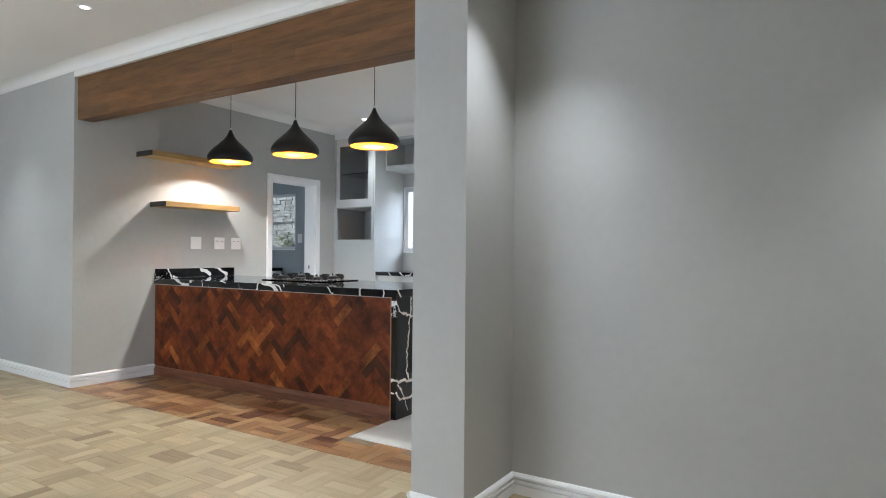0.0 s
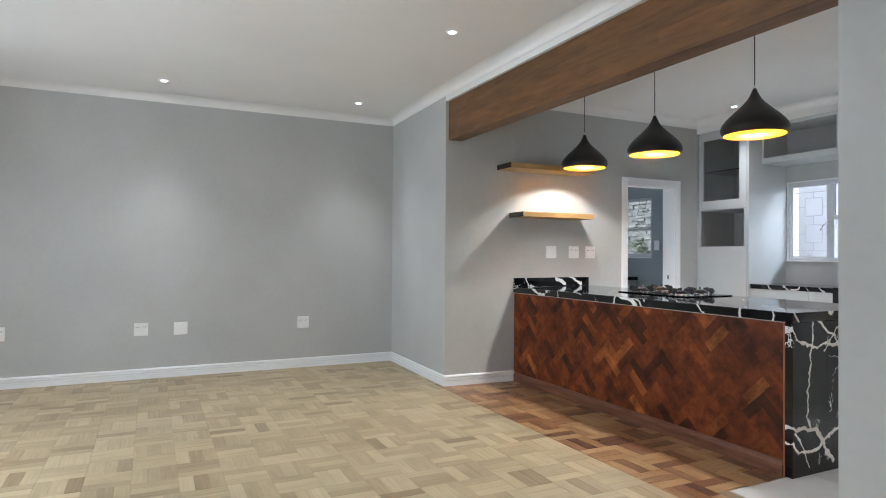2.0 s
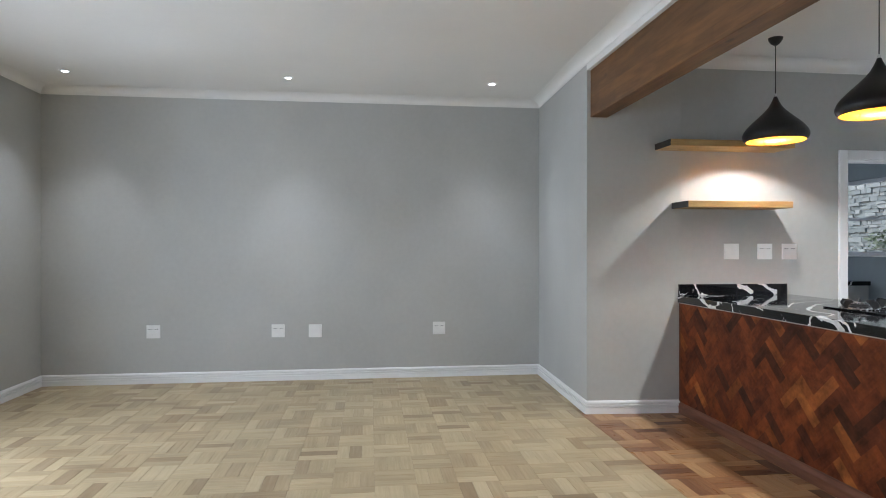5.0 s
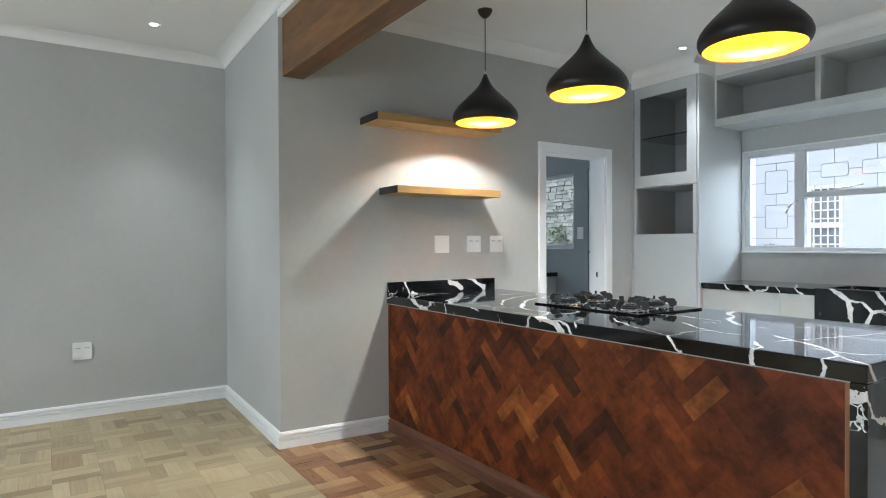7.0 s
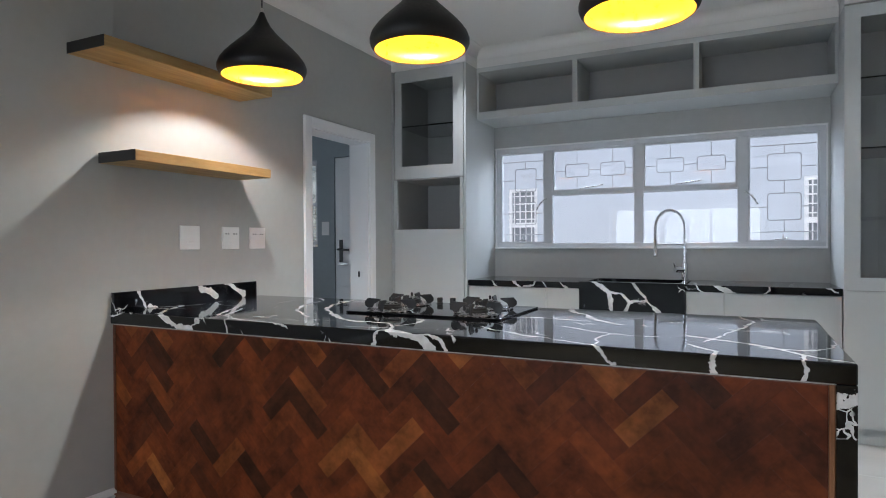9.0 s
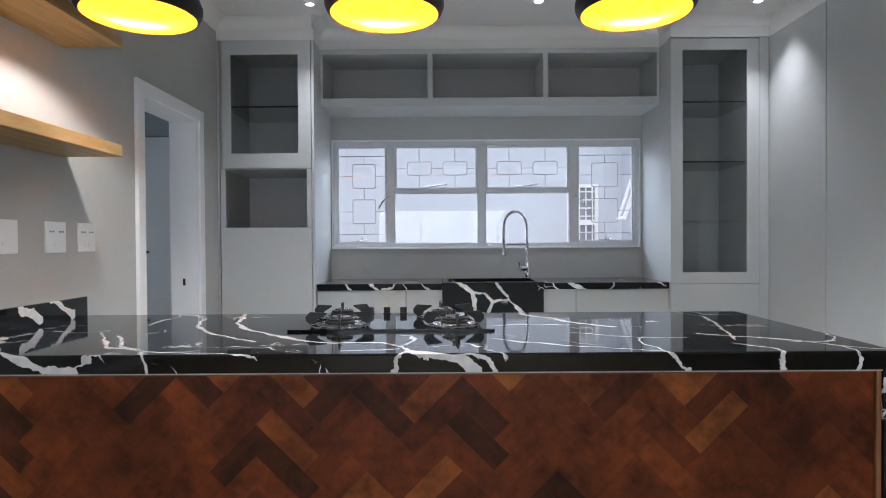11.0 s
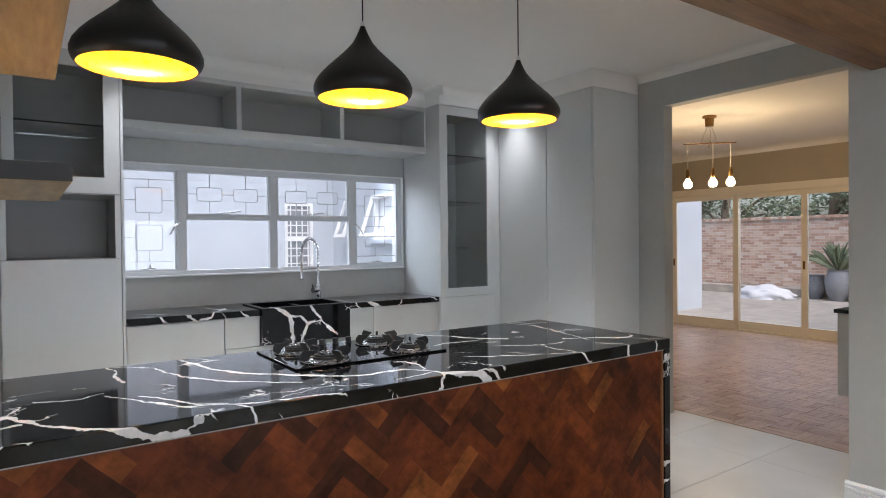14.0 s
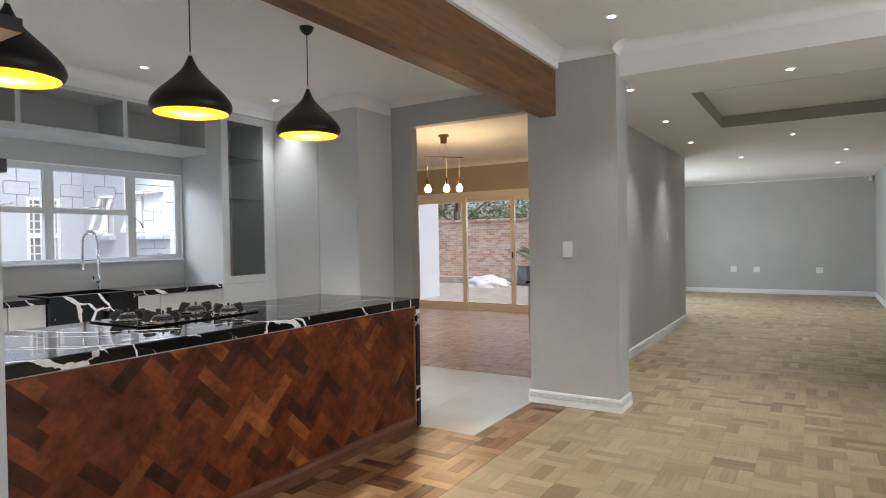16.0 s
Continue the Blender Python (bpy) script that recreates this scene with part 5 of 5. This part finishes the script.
scullery_counter = thing("scullery_worktop", (-7.2, 6.2, 0), "black marble worktop on grey units in the scullery", "worktop")
part("slab", boxes((-7.89, -6.36, 5.86, 6.418, 0.92, 0.965), bevel=0.003), MARBLE, scullery_counter)
part("units", boxes((-7.89, -6.39, 5.90, 6.418, 0.0, 0.919)), UNIT, scullery_counter)

# ---- outside ----
ground = structure("ground", boxes((-60, 60, -60, 60, -0.35, -0.12)), PAVING, "worn garden paving around the house", "ground")

house = thing("neighbour_house", (-1.0, 11.5, -0.12), "white plastered neighbouring house with barred steel windows", "house", kind="structure")
part("wall", wall_with_holes("y", 10.45, 0.25, -8.5, -0.70, -0.12, 3.3, [(-1.735, -1.28, 0.8, 2.07), (-5.62, -5.17, 0.8, 2.07)]), PLASTER, house)
part("wall", wall_with_holes("x", -0.95, 0.25, 6.965, 10.447, -0.12, 3.3, [(9.66, 9.98, 1.5, 2.08), (8.36, 9.12, 1.5, 2.10)]), PLASTER, house)
part("roof", boxes((-8.9, -1.25, 10.15, 13.0, 3.3, 3.42), (-1.25, -0.45, 6.97, 13.0, 3.3, 3.42)), POT, house)


def barred_window(x0, x1, z0, z1, rows, cols):
    w = part("window", boxes((x0, x0 + 0.05, 10.46, 10.52, z0, z1), (x1 - 0.05, x1, 10.46, 10.52, z0, z1), (x0 + 0.05, x1 - 0.05, 10.46, 10.52, z0, z0 + 0.05),
                             (x0 + 0.05, x1 - 0.05, 10.46, 10.52, z1 - 0.05, z1), (x0 + 0.05, x1 - 0.05, 10.46, 10.52, z0 + (z1 - z0) * 0.55, z0 + (z1 - z0) * 0.55 + 0.06)), WHITE, house)
    part("pane", boxes((x0 + 0.05, x1 - 0.05, 10.50, 10.505, z0 + 0.05, z1 - 0.05)), DARK_PANE, w)
    part("sill", boxes((x0 - 0.04, x1 + 0.04, 10.39, 10.46, z0 - 0.05, z0)), PLASTER, w)
    for k in range(1, cols):
        x = x0 + (x1 - x0) * k / cols
        part("bar", boxes((x - 0.008, x + 0.008, 10.44, 10.455, z0, z1)), WHITE, w)
    for k in range(1, rows):
        z = z0 + (z1 - z0) * k / rows
        part("bar", boxes((x0, x1, 10.425, 10.44, z - 0.008, z + 0.008)), WHITE, w)


barred_window(-1.735, -1.28, 0.8, 2.07, 11, 5)
barred_window(-5.62, -5.17, 0.8, 2.07, 11, 5)


def open_awning(y0, y1, z0, z1):
    """A top-hung steel window in the west-facing wing that stands open."""
    x, tall = -0.95, z1 - z0
    w = part("window", boxes((x + 0.01, x + 0.07, y0, y0 + 0.04, z0, z1), (x + 0.01, x + 0.07, y1 - 0.04, y1, z0, z1), (x + 0.01, x + 0.07, y0 + 0.04, y1 - 0.04, z0, z0 + 0.04), (x + 0.01, x + 0.07, y0 + 0.04, y1 - 0.04, z1 - 0.04, z1)), WHITE, house)
    # pale sheet added behind the glass for the sky reflected in it
    part("pale_backing", boxes((x + 0.09, x + 0.10, y0, y1, z0, z1)), PALE_BACKING, w)
    swing = Matrix.Translation((x - 0.01, 0, z1)) @ Matrix.Rotation(radians(19), 4, "Y")
    bm = boxes((-0.02, 0.02, y0, y0 + 0.04, -tall, 0), (-0.02, 0.02, y1 - 0.04, y1, -tall, 0), (-0.02, 0.02, y0 + 0.04, y1 - 0.04, -0.04, 0), (-0.02, 0.02, y0 + 0.04, y1 - 0.04, -tall, -tall + 0.045))
    bm.transform(swing)
    part("sash", bm, WHITE, w)
    bm = boxes((-0.003, 0.003, y0 + 0.04, y1 - 0.04, -tall + 0.045, -0.04))
    bm.transform(swing)
    part("glass", bm, PANE, w).visible_shadow = False
    part("sill", boxes((x - 0.09, x, y0 - 0.03, y1 + 0.03, z0 - 0.06, z0 - 0.01)), PLASTER, w)


open_awning(9.66, 9.98, 1.5, 2.08)
open_awning(8.36, 9.12, 1.5, 2.10)

patio_wall = structure("wall_veranda", boxes((5.4, 7.75, 9.6, 9.8, -0.12, 3.4)), PLASTER, "white plastered garden wall outside the sliding doors", "wall")


def random_clump(bm, centre, radius, leaves, size, rng):
    for _ in range(leaves):
        d = Vector((rng.gauss(0, 1), rng.gauss(0, 1), rng.gauss(0, 1))).normalized()
        p = Vector(centre) + d * radius * rng.uniform(0.35, 1.0)
        a = Vector((rng.gauss(0, 1), rng.gauss(0, 1), rng.gauss(0, 0.6))).normalized()
        b = a.cross(d).normalized()
        s = size * rng.uniform(0.6, 1.3)
        v = [bm.verts.new(p + q) for q in (-a * s, b * s * 0.4, a * s, -b * s * 0.4)]
        bm.faces.new(v)


def tree(x, y, height, spread, seed, lean=0.0):
    rng = random.Random(seed)
    t = thing("tree", (x, y, -0.12), "leafy garden tree with pale bark behind the brick wall", "tree", "garden trees")
    bm = bmesh.new()
    top = Vector((x + lean, y + rng.uniform(-0.2, 0.2), height * 0.6))
    pts = [Vector((x, y, -0.12)).lerp(top, k / 5) + Vector((rng.uniform(-0.05, 0.05), rng.uniform(-0.05, 0.05), 0)) for k in range(6)]
    tube(pts, 0.13, 9, bm=bm)
    tips = []
    for k in range(8):
        a = rng.uniform(0, 6.28)
        base = pts[rng.randint(3, 5)]
        tip = base + Vector((math.cos(a), math.sin(a), rng.uniform(0.4, 1.0))) * spread * rng.uniform(0.5, 0.9)
        tube([base, base.lerp(tip, 0.5) + Vector((0, 0, 0.1)), tip], 0.045, 6, bm=bm)
        tips += [tip, base.lerp(tip, 0.6)]
    part("trunk", bm, BARK, t)
    bm = bmesh.new()
    for tip in tips:
        for _ in range(3):
            c = tip + Vector((rng.gauss(0, 0.35), rng.gauss(0, 0.35), rng.gauss(0, 0.3))) * spread * 0.5
            random_clump(bm, c, spread * rng.uniform(0.22, 0.4), 85, 0.075, rng)
    part("crown", bm, LEAF, t)


tree(14.2, 13.1, 5.0, 1.8, 3, 0.6)
tree(14.4, 9.7, 4.6, 1.8, 8)
tree(14.6, 7.9, 4.4, 1.8, 11, 0.2)
tree(16.8, 15.2, 6.0, 2.3, 15)
tree(17.0, 7.0, 5.6, 2.2, 23)

rng = random.Random(21)
heap = bmesh.new()
bmesh.ops.create_icosphere(heap, subdivisions=4, radius=1.0)
for v in heap.verts:
    n = noise.noise(v.co * 2.3) * 0.22 + noise.noise(v.co * 6.0) * 0.09
    v.co *= 1 + n
    v.co = Vector((v.co.x * 0.45, v.co.y * 0.75, max(v.co.z, -0.05) * 0.34))
heap.transform(Matrix.Translation((11.0, 9.85, -0.12)))
cover = thing("covered_heap", (11.0, 9.85, -0.12), "white plastic sheet thrown over a garden heap", "heap")
part("sheet", heap, SHEET, cover, smooth=True)


def flower_pot(x, y, s, leafy):
    p = thing("plant_pot", (x, y, -0.12), "grey garden pot standing before the brick wall", "plant pot", "garden pots")
    part("pot", lathe([(0.0, 0.0), (0.16 * s, 0.0), (0.27 * s, 0.25 * s), (0.30 * s, 0.5 * s), (0.22 * s, 0.72 * s), (0.25 * s, 0.78 * s), (0.20 * s, 0.76 * s), (0.0, 0.70 * s)], (x, y, -0.12), 24), POT, p, smooth=True)
    if leafy:
        bm = bmesh.new()
        r2 = random.Random(leafy)
        for _ in range(60):
            a, t = r2.uniform(0, 6.28), r2.uniform(0.2, 1.0)
            d = Vector((math.cos(a) * t, math.sin(a) * t, 1.1 - 0.6 * t)) * s * 0.9
            side = Vector((-math.sin(a), math.cos(a), 0)) * 0.02
            o = Vector((x, y, -0.12 + 0.72 * s))
            vs = [bm.verts.new(q) for q in (o - side, o + side, o + d * 0.6 + side * 1.3 + Vector((0, 0, 0.06)), o + d - Vector((0, 0, 0.08)), o + d * 0.6 - side * 1.3 + Vector((0, 0, 0.06)))]
            bm.faces.new(vs)
        part("leaves", bm, LEAF, p)


flower_pot(11.6, 8.35, 1.0, 4)
flower_pot(11.7, 7.8, 1.0, 0)
flower_pot(11.8, 8.95, 0.8, 0)
structure("kerb", boxes((11.95, 12.45, 4.6, 20.0, -0.12, 0.10), bevel=0.01), PAVING, "worn raised kerb at the foot of the brick wall", "kerb")

# ---- pieces: parquet, tiles, bricks, stones ----
def block_mesh(name, length, width, mat, thick=0.010, chamfer=0.0012):
    """One floor block about the origin, its top at z = 0."""
    a, b, c = length / 2, width / 2, chamfer
    co = [(sx * a, sy * b, -thick) for sx, sy in ((-1, -1), (1, -1), (1, 1), (-1, 1))]
    co += [(sx * a, sy * b, -c) for sx, sy in ((-1, -1), (1, -1), (1, 1), (-1, 1))]
    co += [(sx * (a - c), sy * (b - c), 0.0) for sx, sy in ((-1, -1), (1, -1), (1, 1), (-1, 1))]
    faces = [(k, (k + 1) % 4, 4 + (k + 1) % 4, 4 + k) for k in range(4)] + [(4 + k, 4 + (k + 1) % 4, 8 + (k + 1) % 4, 8 + k) for k in range(4)] + [(8, 9, 10, 11)]
    me = bpy.data.meshes.new(name)
    me.from_pydata(co, [], faces)
    uv = me.uv_layers.new(name="UVMap")
    for lp in me.loops:
        v = me.vertices[lp.vertex_index].co
        uv.data[lp.index].uv = (v.x, v.y)
    me.materials.append(mat)
    return me, np.array(co), faces


def lay(parent, name, pieces, length, width, mat, near, label, flip=None):
    """pieces: rows of (x, y, z, quarter turn). Up to 300 within the stretch near are objects; the rest is one joined part."""
    me, co, faces = block_mesh(name, length, width, mat)
    inside = [p for p in pieces if near[0] < p[0] < near[1] and near[2] < p[1] < near[3]][:300]
    chosen = set(inside)
    for x, y, z, turn in inside:
        ob = new(name, me)
        ob.parent = parent
        ob.matrix_basis = (flip or Matrix()) @ pose(x, y, z, 0, 0, 90 * turn)
    rest = [p for p in pieces if p not in chosen]
    if not rest:
        return
    n, verts, polys, uvs = len(co), [], [], []
    for k, (x, y, z, turn) in enumerate(rest):
        v = co if not turn else np.stack([-co[:, 1], co[:, 0], co[:, 2]], 1)
        verts.append(v + (x, y, z))
        polys += [tuple(i + k * n for i in f) for f in faces]
    allv = np.concatenate(verts)
    joined = bpy.data.meshes.new(name + "_field")
    joined.from_pydata([tuple(v) for v in allv], [], polys)
    uv = joined.uv_layers.new(name="UVMap")
    idx = np.empty(len(joined.loops), dtype=np.int32)
    joined.loops.foreach_get("vertex_index", idx)
    uv.data.foreach_set("uv", np.tile(co[:, :2], (len(rest), 1))[idx].astype(np.float32).ravel())
    joined.materials.append(mat)
    ob = new(name + "_field", joined)
    ob.parent = parent
    if flip:
        ob.matrix_basis = flip
    tagged(ob, label, kind="stuff")


def basket(x0, x1, y0, y1, side, per, rng, skip=None):
    """Basket-weave parquet: squares of side by side blocks, turned in turn."""
    rows = []
    w = side / per
    nx, ny = int(math.ceil((x1 - x0) / side)), int(math.ceil((y1 - y0) / side))
    for i in range(nx):
        for j in range(ny):
            cx, cy = x0 + (i + 0.5) * side, y0 + (j + 0.5) * side
            turn = (i + j) % 2
            for k in range(per):
                o = (k - (per - 1) / 2) * w
                x, y = (cx - o, cy) if turn else (cx, cy + o)
                if x > x1 or y > y1 or (skip and skip(x, y)):
                    continue
                rows.append((round(x, 4), round(y, 4), round(rng.uniform(-0.0006, 0.0003), 5), turn))
    return rows


rng = random.Random(5)
floor_living = structure("floor", boxes((-6.68, 10.0, -1.99, 2.786, -0.12, -0.0025), (-0.908, 10.0, 2.786, 2.86, -0.12, -0.0025), (4.47, 10.0, 2.86, 4.3, -0.12, -0.0025)), SUBFLOOR, "pale washed basket-weave parquet floor of the living room", "floor")
S = 0.234
rows = basket(-6.68, 10.0, 2.785 - 21 * S, 2.785, S, 3, rng, lambda x, y: x > 6.0 and y < -0.1)
rows += basket(4.47, 10.0, 2.864, 4.3, S, 3, rng)
lay(floor_living, "parquet_block", rows, S - 0.0006, S / 3 - 0.0006, PALE_BLOCK, (-5.0, -1.0, 0.2, 2.75), "pale washed parquet blocks")
border = [(-0.89 + S * (k + 0.5), 2.825, 0.0, 0) for k in range(int((10.0 + 0.89) / S))] + [(-6.68 + S * (k + 0.5), 2.8255, 0.0, 0) for k in range(6)]
lay(floor_living, "border_block", border, S - 0.0012, 0.078, PALE_BLOCK, (-20, -19, 0, 1), "pale parquet border blocks")

floor_kitchen = structure("floor_kitchen_strip", boxes((-6.68, -1.19, 2.786, 3.10, -0.12, -0.0025), (-5.10, -2.21, 3.10, 3.60, -0.12, -0.0025)), SUBFLOOR, "brown mixed-tone parquet strip before the island", "floor")
rows = basket(-5.18, -2.21, 2.787, 3.70, S, 3, rng, lambda x, y: False)
rows += basket(-2.19, -1.19, 2.787, 3.06, S, 3, rng)
lay(floor_kitchen, "parquet_block", rows, S - 0.0014, S / 3 - 0.0014, DARK_BLOCK, (-5.2, -1.0, 2.8, 3.58), "brown parquet blocks")

floor_dining = structure("floor_dining", boxes((-0.40, 4.30, 3.11, 8.22, -0.12, -0.0025), (-0.49, -0.40, 4.962, 8.22, -0.12, -0.0025)), SUBFLOOR, "reddish brown basket-weave parquet of the dining room", "floor")
rows = basket(-0.385, 4.30, 3.11, 8.22, S, 3, rng)
lay(floor_dining, "parquet_block", rows, S - 0.0012, S / 3 - 0.0012, RED_BLOCK, (-0.4, 2.0, 3.3, 5.2), "reddish parquet blocks")

floor_tiles = structure("floor_tiled", boxes((-2.21, -0.40, 3.10, 4.96, -0.12, -0.004), (-5.10, -1.17, 4.55, 6.76, -0.121, -0.0041)), GROUT, "large white glossy kitchen floor tiles", "floor")
T = 0.60
rows = [(round(-1.6 + 2 * T * i, 4), round(3.112 + 0.62 * (j + 0.5), 4), 0.0, 0) for i in range(1) for j in range(3)]
rows += [(round(-2.21 - T - 2 * T * i, 4), round(4.56 + 0.62 * (j + 0.5), 4), -0.0003, 0) for i in range(3) for j in range(4)]
rows += [(round(-1.6, 4), round(4.982 + 0.62 * (j + 0.5), 4), 0.0, 0) for j in range(3)]
narrow = [(-0.70, round(3.112 + 0.62 * (j + 0.5), 4), 0.0, 0) for j in range(3)]
lay(floor_tiles, "tile", narrow, T - 0.003, 0.617, TILE, (-9, 9, 0, 9), "white floor tiles")
lay(floor_tiles, "tile", rows, 2 * T - 0.003, 0.617, TILE, (-9, 9, 0, 9), "white floor tiles")
structure("floor_scullery", boxes((-7.9, -5.10, 3.2, 6.42, -0.12, 0.0)), TILE, "pale scullery floor", "floor")

# garden wall of brick with a coping row
garden_wall = structure("wall_garden", boxes((12.52, 12.7, 4.55, 20.0, -0.12, 1.98)), MORTAR, "old red brick garden wall", "wall")
rows = []
for j in range(27):
    for i in range(85):
        if i < 20:
            continue
        y = i * 0.235 + (0.1175 if j % 2 else 0.0)
        rows.append((round(-y, 4), round(-0.12 + 0.04 + j * 0.077, 4), round(rng.uniform(-0.005, 0.004), 4), 0))
stand = Matrix.Translation((12.515, 0, 0)) @ Matrix.Rotation(radians(-90), 4, "Z") @ Matrix.Rotation(radians(90), 4, "X")
lay(garden_wall, "brick", rows, 0.223, 0.066, BRICK, (-11.2, -8.6, 0.3, 2.1), "weathered red bricks", stand)
coping = boxes(*[(12.47, 12.75, 0.11 * k + 0.004, 0.11 * k + 0.106, 1.98, 2.05 + 0.012 * math.sin(k * 2.1)) for k in range(42, 181)])
tagged(part("coping", coping, BRICK, garden_wall), "upright brick coping", kind="stuff")

# stone bank outside the scullery
stone_wall = structure("wall_stone", boxes((-13.0, -7.2, 9.05, 9.4, -0.12, 3.4)), MORTAR, "rough grey stone garden wall beside the scullery", "wall")
bm = bmesh.new()
rng = random.Random(9)
z = -0.1
while z < 3.3:
    h = rng.uniform(0.045, 0.09)
    x = -13.0
    while x < -7.3:
        w = rng.uniform(0.07, 0.22)
        vs = add_box(bm, x + 0.004, x + w - 0.004, 9.02 + rng.uniform(-0.02, 0.015), 9.06, z + 0.004, z + h - 0.004)
        for v in vs:
            v.co.x += rng.uniform(-0.012, 0.012)
            v.co.z += rng.uniform(-0.010, 0.010)
        x += w
    z += h
tagged(part("stones", bm, STONE, stone_wall), "rough grey walling stones", kind="stuff")
creeper = bmesh.new()
for _ in range(35):
    random_clump(creeper, (rng.uniform(-12.5, -7.4), 8.9, rng.uniform(0.3, 1.5)), 0.2, 50, 0.05, rng)
tagged(part("creeper", creeper, LEAF, stone_wall), "green creeper on the stones", kind="stuff")
